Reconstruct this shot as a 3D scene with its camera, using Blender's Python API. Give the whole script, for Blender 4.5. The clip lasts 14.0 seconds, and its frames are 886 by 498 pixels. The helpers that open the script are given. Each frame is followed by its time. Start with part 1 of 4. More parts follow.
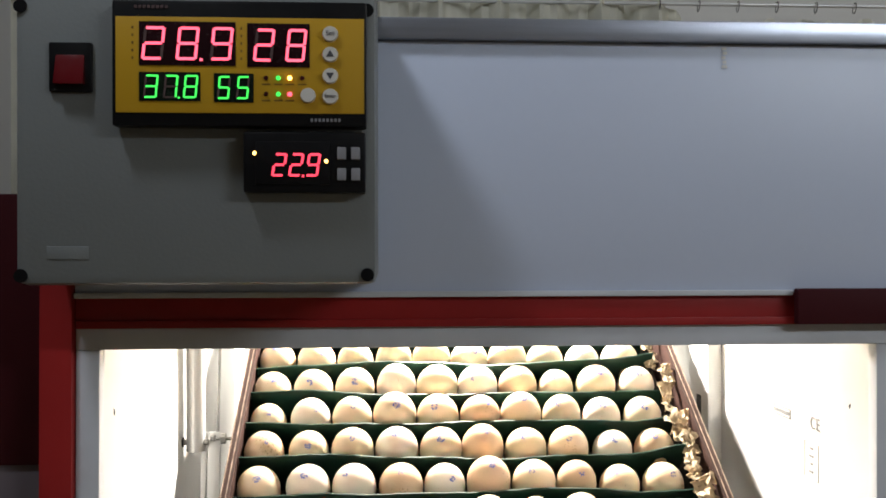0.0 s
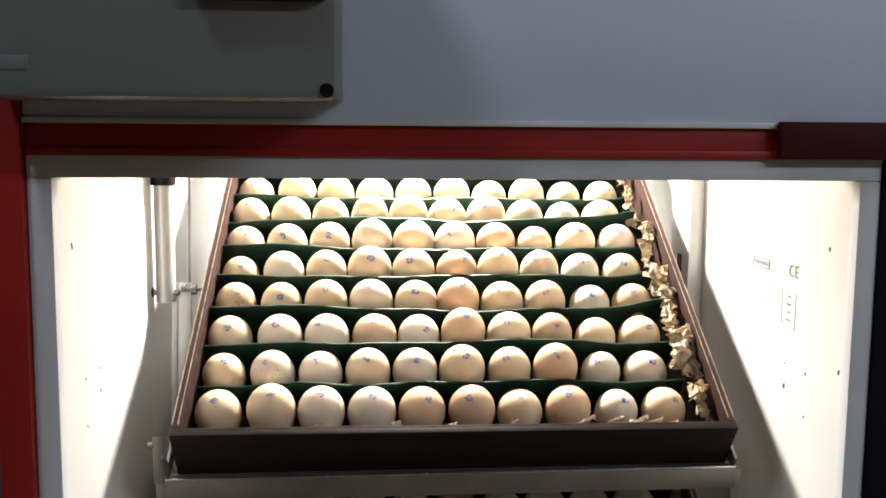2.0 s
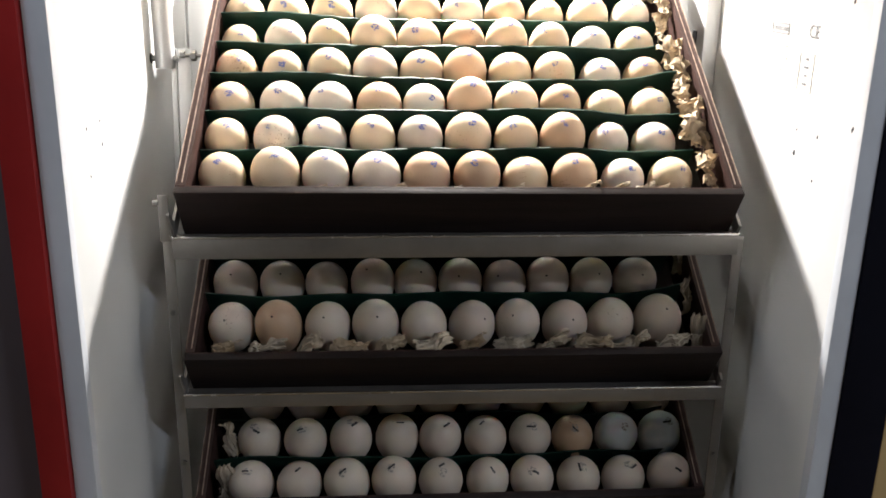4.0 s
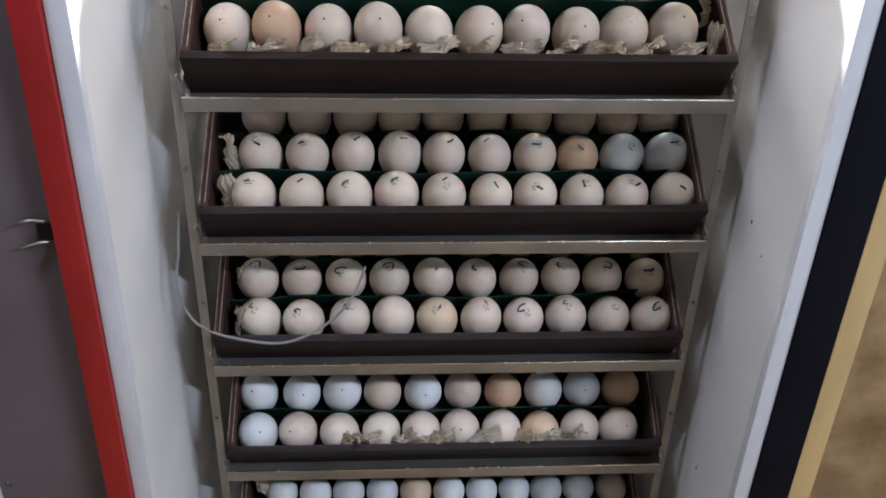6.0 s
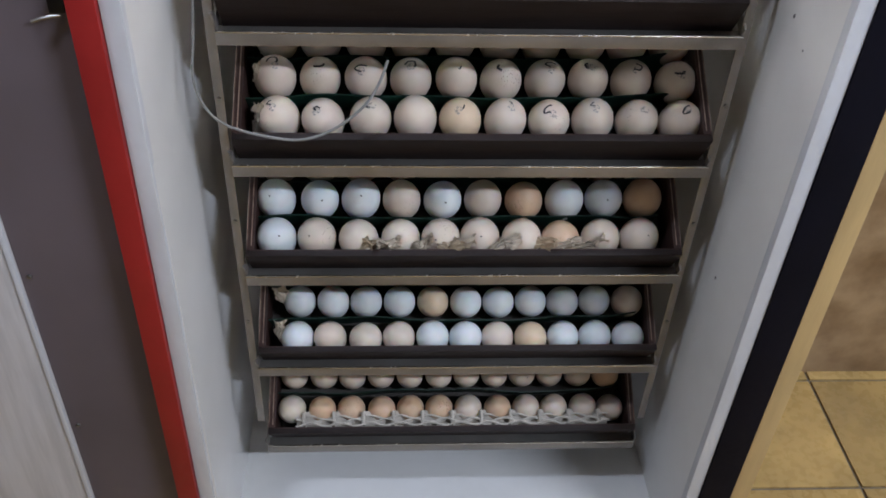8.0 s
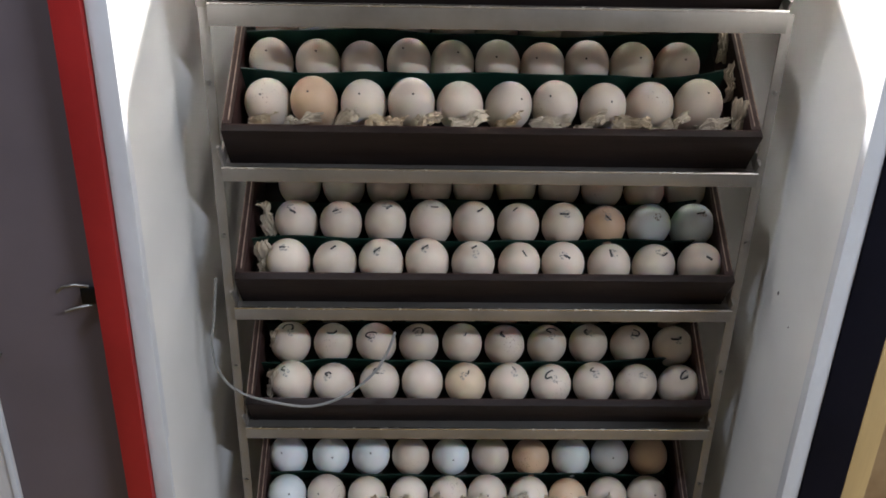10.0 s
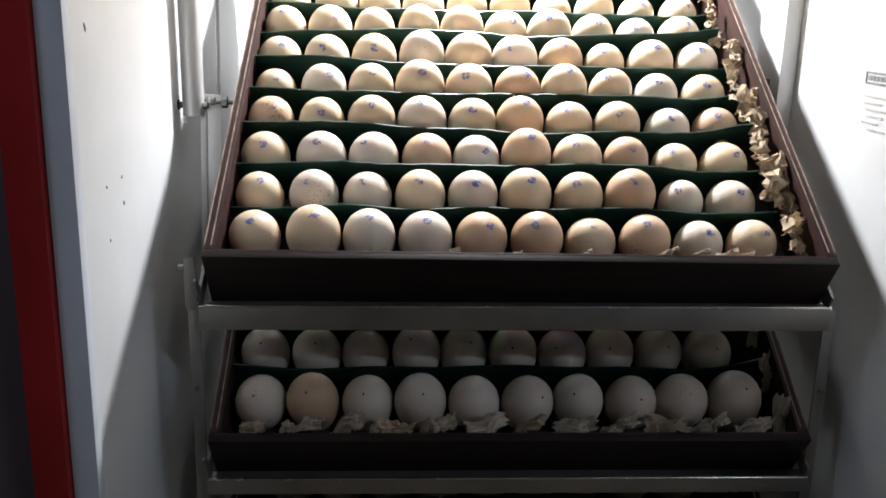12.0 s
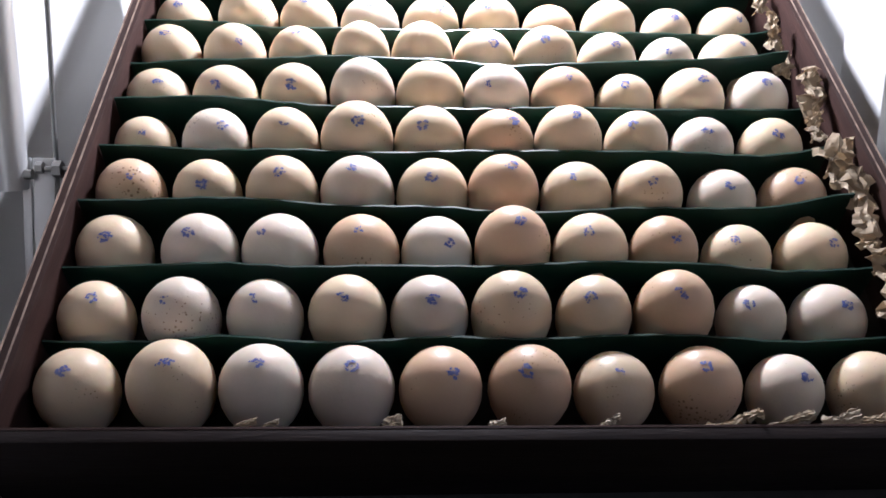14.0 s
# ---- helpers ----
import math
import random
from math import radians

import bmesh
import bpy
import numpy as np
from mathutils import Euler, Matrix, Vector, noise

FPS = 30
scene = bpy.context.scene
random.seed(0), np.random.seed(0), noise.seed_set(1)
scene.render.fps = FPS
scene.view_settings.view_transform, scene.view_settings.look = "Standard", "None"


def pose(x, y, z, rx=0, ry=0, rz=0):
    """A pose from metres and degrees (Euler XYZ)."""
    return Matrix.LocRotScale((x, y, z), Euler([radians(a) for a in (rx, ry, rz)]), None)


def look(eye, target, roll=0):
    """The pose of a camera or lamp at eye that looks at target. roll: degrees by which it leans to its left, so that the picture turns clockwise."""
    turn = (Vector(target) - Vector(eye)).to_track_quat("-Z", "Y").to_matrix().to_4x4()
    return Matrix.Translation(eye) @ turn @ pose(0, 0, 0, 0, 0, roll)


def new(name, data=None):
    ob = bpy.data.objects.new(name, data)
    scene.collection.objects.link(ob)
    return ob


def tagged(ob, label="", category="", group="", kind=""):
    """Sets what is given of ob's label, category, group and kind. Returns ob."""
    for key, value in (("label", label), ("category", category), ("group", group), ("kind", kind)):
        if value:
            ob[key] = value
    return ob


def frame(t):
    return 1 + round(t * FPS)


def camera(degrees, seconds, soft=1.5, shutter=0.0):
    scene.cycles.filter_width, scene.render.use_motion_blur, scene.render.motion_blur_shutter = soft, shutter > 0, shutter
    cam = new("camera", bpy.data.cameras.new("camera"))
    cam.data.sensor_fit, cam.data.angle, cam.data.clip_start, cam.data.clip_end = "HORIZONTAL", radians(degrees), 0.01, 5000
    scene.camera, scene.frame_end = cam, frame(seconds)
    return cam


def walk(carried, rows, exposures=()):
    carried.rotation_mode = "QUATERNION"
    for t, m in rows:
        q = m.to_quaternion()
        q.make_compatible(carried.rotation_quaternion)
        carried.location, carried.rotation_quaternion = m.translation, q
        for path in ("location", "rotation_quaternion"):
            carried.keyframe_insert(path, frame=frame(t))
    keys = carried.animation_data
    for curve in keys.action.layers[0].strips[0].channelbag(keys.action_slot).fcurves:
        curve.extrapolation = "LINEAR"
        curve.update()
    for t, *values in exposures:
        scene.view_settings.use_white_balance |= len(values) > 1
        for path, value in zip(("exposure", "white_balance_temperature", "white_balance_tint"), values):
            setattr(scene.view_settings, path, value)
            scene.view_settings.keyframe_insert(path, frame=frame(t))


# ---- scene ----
cam = camera(52.7, 14.0, 1.7)
PATH = [
    (0, (0.167, -0.77, 1.581), (0.282, 1.226, 1.581), -0.1),
    (0.5, (0.17, -0.764, 1.575), (0.287, 1.232, 1.548), -0.1),
    (1, (0.176, -0.757, 1.563), (0.298, 1.238, 1.485), 0.1),
    (1.5, (0.182, -0.752, 1.548), (0.306, 1.239, 1.401), 0.2),
    (2, (0.186, -0.747, 1.533), (0.316, 1.235, 1.304), 0.4),
    (2.2, (0.189, -0.746, 1.526), (0.315, 1.233, 1.265), 0.6),
    (4.3, (0.186, -0.748, 1.464), (0.301, 1.135, 0.8), 1.1),
    (4.5, (0.19, -0.749, 1.459), (0.295, 1.116, 0.745), 1.1),
    (5, (0.191, -0.757, 1.433), (0.293, 1.069, 0.623), 1.3),
    (5.5, (0.182, -0.76, 1.409), (0.302, 1.019, 0.503), 1.8),
    (6, (0.184, -0.76, 1.385), (0.301, 0.97, 0.388), 2.0),
    (6.5, (0.178, -0.762, 1.36), (0.298, 0.915, 0.277), 2.3),
    (7, (0.168, -0.765, 1.341), (0.298, 0.849, 0.168), 2.8),
    (7.2, (0.16, -0.765, 1.337), (0.303, 0.825, 0.132), 3.2),
    (8.0, (0.161, -0.774, 1.322), (0.281, 0.78, 0.067), 3.0),
    (8.7, (0.165, -0.781, 1.336), (0.262, 0.83, 0.153), 2.6),
    (9.3, (0.177, -0.785, 1.361), (0.251, 0.908, 0.3), 2.1),
    (9.5, (0.181, -0.785, 1.371), (0.241, 0.937, 0.356), 1.9),
    (10, (0.186, -0.772, 1.402), (0.23, 1.021, 0.517), 1.5),
    (10.5, (0.181, -0.77, 1.433), (0.242, 1.09, 0.7), 1.8),
    (11, (0.181, -0.753, 1.444), (0.244, 1.148, 0.825), 1.7),
    (11.5, (0.174, -0.723, 1.463), (0.237, 1.198, 0.909), 1.6),
    (12, (0.157, -0.66, 1.474), (0.245, 1.27, 0.956), 1.4),
    (12.5, (0.147, -0.548, 1.477), (0.238, 1.387, 0.98), 1.1),
    (13, (0.165, -0.467, 1.477), (0.253, 1.472, 0.997), 0.8),
    (13.5, (0.198, -0.411, 1.472), (0.288, 1.53, 0.998), 0.9),
    (14, (0.201, -0.386, 1.471), (0.286, 1.556, 1.001), 0.8),
]
EXPOSURES = [(0, 0.35, 6700, 9), (2.2, 0.1, 6650, 9), (4.3, 0.45, 6150, 12), (5, 1.2, 5880, 15), (5.5, 1.65, 5880, 15), (6, 1.85, 5950, 15), (7, 1.88, 6000, 15), (9.5, 1.8, 6200, 12), (10, 1.65, 6250, 12), (10.5, 1.0, 6350, 11), (11, 0.2, 6100, 10), (12, -0.65, 5750, 10), (12.5, -1.0, 5600, 12), (14, -1.4, 5450, 18)]
walk(cam, [(t, look(eye, target, roll)) for t, eye, target, roll in PATH], EXPOSURES)

# ---- light ----
world = bpy.data.worlds.new("room_dim")
world.use_nodes = True
world.node_tree.nodes["Background"].inputs["Color"].default_value = (0.62, 0.70, 0.85, 1)
world.node_tree.nodes["Background"].inputs["Strength"].default_value = 0.035
scene.world = world


def lamp(name, kind, place, target, power, colour, size=0.1):
    data = bpy.data.lights.new(name, kind)
    data.energy, data.color = power, colour
    if kind == "AREA":
        data.shape, data.size = "DISK", size
    else:
        data.shadow_soft_size = size
    ob = new(name, data)
    ob.matrix_world = look(place, target)
    return ob


bulb = lamp("incubator_bulb", "SPOT", (0.25, 0.37, 1.72), (0.25, 0.34, 1.0), 78.0, (1.0, 0.95, 0.87), 0.034)
bulb.data.spot_size, bulb.data.spot_blend = radians(160), 1.0
lamp("ceiling_lamp", "AREA", (-0.27, -0.52, 2.50), (0.20, -0.2, 1.65), 3.7, (0.80, 0.88, 1.0), 0.16)
tube = lamp("room_lamp", "AREA", (2.05, -1.70, 2.50), (2.05, 0.0, 1.0), 18.0, (0.84, 0.91, 1.0), 1.4)
tube.data.shape, tube.data.size_y = "RECTANGLE", 0.06


# ---- materials ----
def mat(name, base, rough=0.6, metal=0.0, vary=0.15, big=3.0, fine=60.0, bump=0.05, tint=None, spec=0.5, per_object=0.0, stretch=(1, 1, 1)):
    """A worn surface: broad stains, fine grain and relief in one."""
    m = bpy.data.materials.new(name)
    m.use_nodes = True
    nt = m.node_tree
    bsdf = nt.nodes["Principled BSDF"]
    bsdf.inputs["Roughness"].default_value, bsdf.inputs["Metallic"].default_value = rough, metal
    bsdf.inputs["Specular IOR Level"].default_value = spec
    tc = nt.nodes.new("ShaderNodeTexCoord")
    mp = nt.nodes.new("ShaderNodeMapping")
    mp.inputs["Scale"].default_value = stretch
    nt.links.new(tc.outputs["Object"], mp.inputs["Vector"])
    info = nt.nodes.new("ShaderNodeObjectInfo")
    shift = nt.nodes.new("ShaderNodeVectorMath")
    shift.operation = "MULTIPLY_ADD"
    shift.inputs[1].default_value = (7.3, 5.1, 9.7)
    nt.links.new(info.outputs["Random"], shift.inputs[0])
    nt.links.new(mp.outputs["Vector"], shift.inputs[2])
    n1, n2 = nt.nodes.new("ShaderNodeTexNoise"), nt.nodes.new("ShaderNodeTexNoise")
    n1.inputs["Scale"].default_value, n2.inputs["Scale"].default_value = big, fine
    n1.inputs["Detail"].default_value, n2.inputs["Detail"].default_value = 4, 3
    for n in (n1, n2):
        nt.links.new(shift.outputs[0], n.inputs["Vector"])
    dark = tint or tuple(c * (1 - 2 * vary) for c in base)
    mix = nt.nodes.new("ShaderNodeMix")
    mix.data_type = "RGBA"
    mix.inputs["A"].default_value, mix.inputs["B"].default_value = (*dark, 1), (*base, 1)
    add = nt.nodes.new("ShaderNodeMath")
    add.operation = "MULTIPLY_ADD"
    add.inputs[1].default_value = 0.45
    nt.links.new(n2.outputs["Fac"], add.inputs[0])
    half = nt.nodes.new("ShaderNodeMapRange")
    half.inputs["From Min"].default_value, half.inputs["From Max"].default_value = 0.3, 0.62
    half.inputs["To Max"].default_value = 0.75
    nt.links.new(n1.outputs["Fac"], half.inputs["Value"])
    nt.links.new(half.outputs["Result"], add.inputs[2])
    nt.links.new(add.outputs[0], mix.inputs["Factor"])
    colour = mix.outputs["Result"]
    if per_object:
        hsv = nt.nodes.new("ShaderNodeHueSaturation")
        rng = nt.nodes.new("ShaderNodeMapRange")
        rng.inputs["To Min"].default_value, rng.inputs["To Max"].default_value = 1 - per_object, 1 + per_object
        nt.links.new(info.outputs["Random"], rng.inputs["Value"])
        nt.links.new(rng.outputs["Result"], hsv.inputs["Value"])
        nt.links.new(colour, hsv.inputs["Color"])
        colour = hsv.outputs["Color"]
    nt.links.new(colour, bsdf.inputs["Base Color"])
    rr = nt.nodes.new("ShaderNodeMapRange")
    rr.inputs["To Min"].default_value, rr.inputs["To Max"].default_value = max(0.03, rough - 0.12), min(1, rough + 0.12)
    nt.links.new(n2.outputs["Fac"], rr.inputs["Value"])
    nt.links.new(rr.outputs["Result"], bsdf.inputs["Roughness"])
    if bump:
        b = nt.nodes.new("ShaderNodeBump")
        b.inputs["Strength"].default_value, b.inputs["Distance"].default_value = bump, 0.002
        nt.links.new(n2.outputs["Fac"], b.inputs["Height"])
        nt.links.new(b.outputs["Normal"], bsdf.inputs["Normal"])
    return m


def glow(name, colour, strength):
    m = bpy.data.materials.new(name)
    m.use_nodes = True
    bsdf = m.node_tree.nodes["Principled BSDF"]
    bsdf.inputs["Base Color"].default_value = (*[c * 0.3 for c in colour], 1)
    bsdf.inputs["Emission Color"].default_value = (*colour, 1)
    bsdf.inputs["Emission Strength"].default_value = strength
    return m


def shell(name, base, spot, spots=0.5, per_object=0.08):
    """Egg shell: faint mottling, brown specks, a few smears."""
    m = mat(name, base, 0.42, 0, 0.06, 35.0, 420.0, 0.06, spec=0.35, per_object=per_object)
    nt = m.node_tree
    bsdf = nt.nodes["Principled BSDF"]
    bsdf.inputs["Subsurface Weight"].default_value = 0.2
    bsdf.inputs["Subsurface Radius"].default_value = (0.012, 0.005, 0.002)
    bsdf.inputs["Subsurface Scale"].default_value = 0.5
    before = bsdf.inputs["Base Color"].links[0].from_socket
    vec = [n for n in nt.nodes if n.type == "VECT_MATH"][0].outputs[0]
    v = nt.nodes.new("ShaderNodeTexVoronoi")
    v.inputs["Scale"].default_value = 380
    nt.links.new(vec, v.inputs["Vector"])
    patch = nt.nodes.new("ShaderNodeTexNoise")
    patch.inputs["Scale"].default_value = 28
    nt.links.new(vec, patch.inputs["Vector"])
    size = nt.nodes.new("ShaderNodeMapRange")
    size.inputs["From Min"].default_value, size.inputs["From Max"].default_value = 0.51, 0.75
    size.inputs["To Max"].default_value = 0.50 * spots
    nt.links.new(patch.outputs["Fac"], size.inputs["Value"])
    less = nt.nodes.new("ShaderNodeMath")
    less.operation = "LESS_THAN"
    nt.links.new(v.outputs["Distance"], less.inputs[0])
    nt.links.new(size.outputs["Result"], less.inputs[1])
    mul = nt.nodes.new("ShaderNodeMath")
    mul.operation = "MULTIPLY"
    mul.inputs[1].default_value = 0.75
    nt.links.new(less.outputs[0], mul.inputs[0])
    mix = nt.nodes.new("ShaderNodeMix")
    mix.data_type = "RGBA"
    mix.inputs["B"].default_value = (*spot, 1)
    nt.links.new(before, mix.inputs["A"])
    nt.links.new(mul.outputs[0], mix.inputs["Factor"])
    nt.links.new(mix.outputs["Result"], bsdf.inputs["Base Color"])
    return m


# grey for unseen inner panels, picked to limit bounced bulb light
BOUNCE_GREY = mat("unseen_bounce_grey", (0.50, 0.50, 0.49), 0.5, 0.3, 0.1, 8, 90, 0.05)
WHITE = mat("white_laminate", (0.70, 0.70, 0.695), 0.42, 0, 0.05, 5, 60, 0.04, tint=(0.60, 0.60, 0.59))
HEADER = mat("grey_white_sheet", (0.54, 0.60, 0.74), 0.42, 0, 0.03, 2.5, 140, 0.02)
STRIP = mat("pale_grey_profile", (0.58, 0.60, 0.64), 0.45, 0, 0.08, 9, 90, 0.04)
RED = mat("red_painted_steel", (0.32, 0.018, 0.018), 0.42, 0, 0.15, 8, 120, 0.05, spec=0.3)
MAROON = mat("dark_maroon_paint", (0.050, 0.007, 0.010), 0.55, 0, 0.15, 8, 90, 0.05, spec=0.12)
NAVY = mat("black_rubber_gasket", (0.005, 0.005, 0.010), 0.65, 0, 0.2, 12, 160, 0.08, spec=0.08)
CREAM = mat("pale_wood_edge", (0.52, 0.37, 0.17), 0.5, 0, 0.12, 6, 50, 0.08, stretch=(8, 8, 1))
PLUM = mat("plum_grey_board", (0.118, 0.096, 0.110), 0.6, 0, 0.14, 5, 60, 0.06)
GRAIN = mat("white_grained_board", (0.55, 0.54, 0.55), 0.5, 0, 0.14, 6, 40, 0.05, stretch=(14, 14, 1))
STEEL = mat("brushed_steel", (0.40, 0.43, 0.50), 0.34, 0.85, 0.08, 6, 40, 0.04, stretch=(1, 30, 60))
ALU = mat("dull_aluminium", (0.29, 0.272, 0.255), 0.42, 0.7, 0.16, 14, 160, 0.06)
TUBE = mat("anodised_tube", (0.62, 0.62, 0.62), 0.36, 0.35, 0.06, 14, 90, 0.03)
LIP_SHINE = mat("highlight_lip_metal", (0.66, 0.64, 0.61), 0.24, 1.0, 0.2, 25, 200, 0.05)
ZINC = mat("zinc_screw", (0.24, 0.235, 0.225), 0.35, 1.0, 0.12, 60, 300, 0.05)
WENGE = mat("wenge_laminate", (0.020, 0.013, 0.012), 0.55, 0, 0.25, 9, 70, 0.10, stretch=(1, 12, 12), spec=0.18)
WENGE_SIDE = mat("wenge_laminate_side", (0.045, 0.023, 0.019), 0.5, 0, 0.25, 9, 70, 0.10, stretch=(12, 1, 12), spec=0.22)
WORN = mat("worn_laminate_arris", (0.36, 0.26, 0.20), 0.6, 0, 0.2, 90, 500, 0.1, tint=(0.05, 0.025, 0.02))
DARKBASE = mat("dark_mesh_base", (0.045, 0.038, 0.033), 0.8, 0, 0.2, 20, 200, 0.2)
GREEN = mat("dark_green_plastic", (0.004, 0.030, 0.020), 0.45, 0, 0.15, 12, 120, 0.05)
GREYBOX = mat("grey_abs_plastic", (0.175, 0.188, 0.19), 0.40, 0, 0.04, 6, 420, 0.08)
BLACK = mat("black_plastic", (0.005, 0.005, 0.006), 0.4, 0, 0.15, 20, 200, 0.04, spec=0.22)
YELLOW = mat("yellow_face_foil", (0.50, 0.285, 0.012), 0.42, 0, 0.05, 12, 200, 0.02)
WINDOW = mat("smoked_window", (0.018, 0.006, 0.008), 0.25, 0, 0.1, 20, 200, 0.0, spec=0.2)
WINDOWG = mat("smoked_green_window", (0.008, 0.013, 0.009), 0.25, 0, 0.1, 20, 200, 0.0, spec=0.2)
OFFSEG = mat("unlit_segment", (0.085, 0.05, 0.05), 0.5, 0, 0.05, 20, 200, 0.0)
KEY = mat("grey_white_key", (0.62, 0.60, 0.56), 0.5, 0, 0.06, 30, 200, 0.03)
KEYGREY = mat("grey_key", (0.24, 0.24, 0.26), 0.5, 0, 0.06, 30, 200, 0.03)
ROCKER = mat("red_rocker", (0.10, 0.004, 0.007), 0.2, 0, 0.1, 30, 200, 0.02)
FOILPRINT = mat("brown_foil_print", (0.20, 0.11, 0.012), 0.5, 0, 0.1, 60, 300, 0.0)
PRINT = mat("dark_print", (0.06, 0.06, 0.07), 0.6, 0, 0.2, 60, 300, 0.0)
FADED = mat("faded_print", (0.30, 0.30, 0.31), 0.6, 0, 0.2, 60, 300, 0.0)
PALEPRINT = mat("pale_print", (0.56, 0.55, 0.54), 0.6, 0, 0.1, 60, 300, 0.0)
INKBLUE = mat("blue_stamp_ink", (0.075, 0.11, 0.40), 0.6, 0, 0.3, 520, 1500, 0.0, tint=(0.30, 0.29, 0.42))
INKGREY = mat("faded_grey_ink", (0.34, 0.31, 0.28), 0.6, 0, 0.2, 120, 500, 0.0)
INKBLACK = mat("black_marker_ink", (0.022, 0.020, 0.024), 0.55, 0, 0.2, 120, 500, 0.0)
HUSK = mat("dry_husk", (0.64, 0.52, 0.37), 0.75, 0, 0.22, 40, 260, 0.3, per_object=0.12)
CARTON = mat("grey_pulp_carton", (0.50, 0.46, 0.40), 0.9, 0, 0.15, 40, 400, 0.4)
FLUFF = mat("pale_shell_scrap", (0.72, 0.63, 0.51), 0.8, 0, 0.15, 60, 400, 0.3, per_object=0.1)
WIRE = mat("grey_white_cable", (0.20, 0.20, 0.195), 0.45, 0, 0.05, 30, 200, 0.02)
TILE = mat("ochre_tile", (0.58, 0.39, 0.14), 0.28, 0, 0.2, 7, 60, 0.05, per_object=0.1)
GROUT = mat("grey_grout", (0.22, 0.19, 0.15), 0.9, 0, 0.15, 9, 120, 0.2)
PLASTER = mat("pale_plaster", (0.62, 0.60, 0.57), 0.85, 0, 0.06, 2, 60, 0.1)
CLOTH = mat("cream_curtain", (0.84, 0.82, 0.72), 0.85, 0, 0.1, 6, 300, 0.1)
MARBLE = mat("brown_marble_tile", (0.36, 0.25, 0.14), 0.35, 0, 0.5, 9, 40, 0.04, tint=(0.14, 0.075, 0.03))
LED_RED, LED_GREEN = glow("red_digit_glow", (1.0, 0.10, 0.17), 2.0), glow("green_digit_glow", (0.05, 0.90, 0.11), 1.2)
LED_DEEP = glow("deep_red_digit_glow", (1.0, 0.055, 0.10), 1.7)
LED_AMBER = glow("amber_led_glow", (1.0, 0.55, 0.12), 5.0)
SHELLS = {
    "cream": shell("cream_shell", (0.66, 0.52, 0.365), (0.16, 0.075, 0.03)),
    "tan": shell("tan_shell", (0.595, 0.415, 0.28), (0.16, 0.075, 0.03), 0.7),
    "white": shell("white_shell", (0.70, 0.605, 0.505), (0.25, 0.14, 0.08), 0.25),
    "pale": shell("pale_shell", (0.64, 0.545, 0.455), (0.18, 0.09, 0.04), 0.5),
    "blue": shell("blue_white_shell", (0.68, 0.715, 0.735), (0.30, 0.25, 0.20), 0.15),
}


# ---- mesh helpers ----
def block(bm, x0, x1, y0, y1, z0, z1, bevel=0.0, seg=2):
    made = bmesh.ops.create_cube(bm, size=1, matrix=Matrix.Translation(((x0 + x1) / 2, (y0 + y1) / 2, (z0 + z1) / 2)) @ Matrix.Diagonal((x1 - x0, y1 - y0, z1 - z0, 1)))
    if bevel:
        edges = list({e for v in made["verts"] for e in v.link_edges})
        bmesh.ops.bevel(bm, geom=edges, offset=bevel, segments=seg, affect="EDGES", profile=0.6)


def boxed(x0, x1, y0, y1, z0, z1, bevel=0.0):
    bm = bmesh.new()
    block(bm, x0, x1, y0, y1, z0, z1, bevel)
    return bm


def rod(bm, a, b, r, sides=16, r2=None):
    a, b = Vector(a), Vector(b)
    turn = (b - a).to_track_quat("Z", "Y").to_matrix().to_4x4()
    bmesh.ops.create_cone(bm, cap_ends=True, segments=sides, radius1=r, radius2=r if r2 is None else r2, depth=(b - a).length, matrix=Matrix.Translation((a + b) / 2) @ turn)


def rodded(a, b, r, sides=16, r2=None):
    bm = bmesh.new()
    rod(bm, a, b, r, sides, r2)
    return bm


def tube_along(points, r, sides=8):
    bm = bmesh.new()
    pts = [Vector(p) for p in points]
    rings = []
    for i, p in enumerate(pts):
        d = (pts[min(i + 1, len(pts) - 1)] - pts[max(i - 1, 0)]).normalized()
        side = d.orthogonal().normalized() if not rings else (last - d * last.dot(d)).normalized()
        last = side
        up = d.cross(side)
        rings.append([bm.verts.new(p + r * (math.cos(a) * side + math.sin(a) * up)) for a in [2 * math.pi * k / sides for k in range(sides)]])
    for s, t in zip(rings, rings[1:]):
        for k in range(sides):
            bm.faces.new((s[k], s[(k + 1) % sides], t[(k + 1) % sides], t[k]))
    bm.faces.new(rings[0][::-1])
    bm.faces.new(rings[-1])
    return bm


def mesh_of(name, bm, material, smooth=True):
    bmesh.ops.recalc_face_normals(bm, faces=bm.faces)
    me = bpy.data.meshes.new(name)
    bm.to_mesh(me)
    bm.free()
    me.materials.append(material)
    if smooth:
        for p in me.polygons:
            p.use_smooth = True
        me.set_sharp_from_angle(angle=radians(35))
    return me


def part(name, bm, material, parent=None, label=""):
    ob = new(name, mesh_of(name, bm, material))
    ob.parent = parent
    return tagged(ob, label)


def thing(name, m, label, category, group="", kind=""):
    ob = new(name)
    ob.empty_display_size = 0.02
    ob.matrix_world = m
    return tagged(ob, label, category, group, kind)


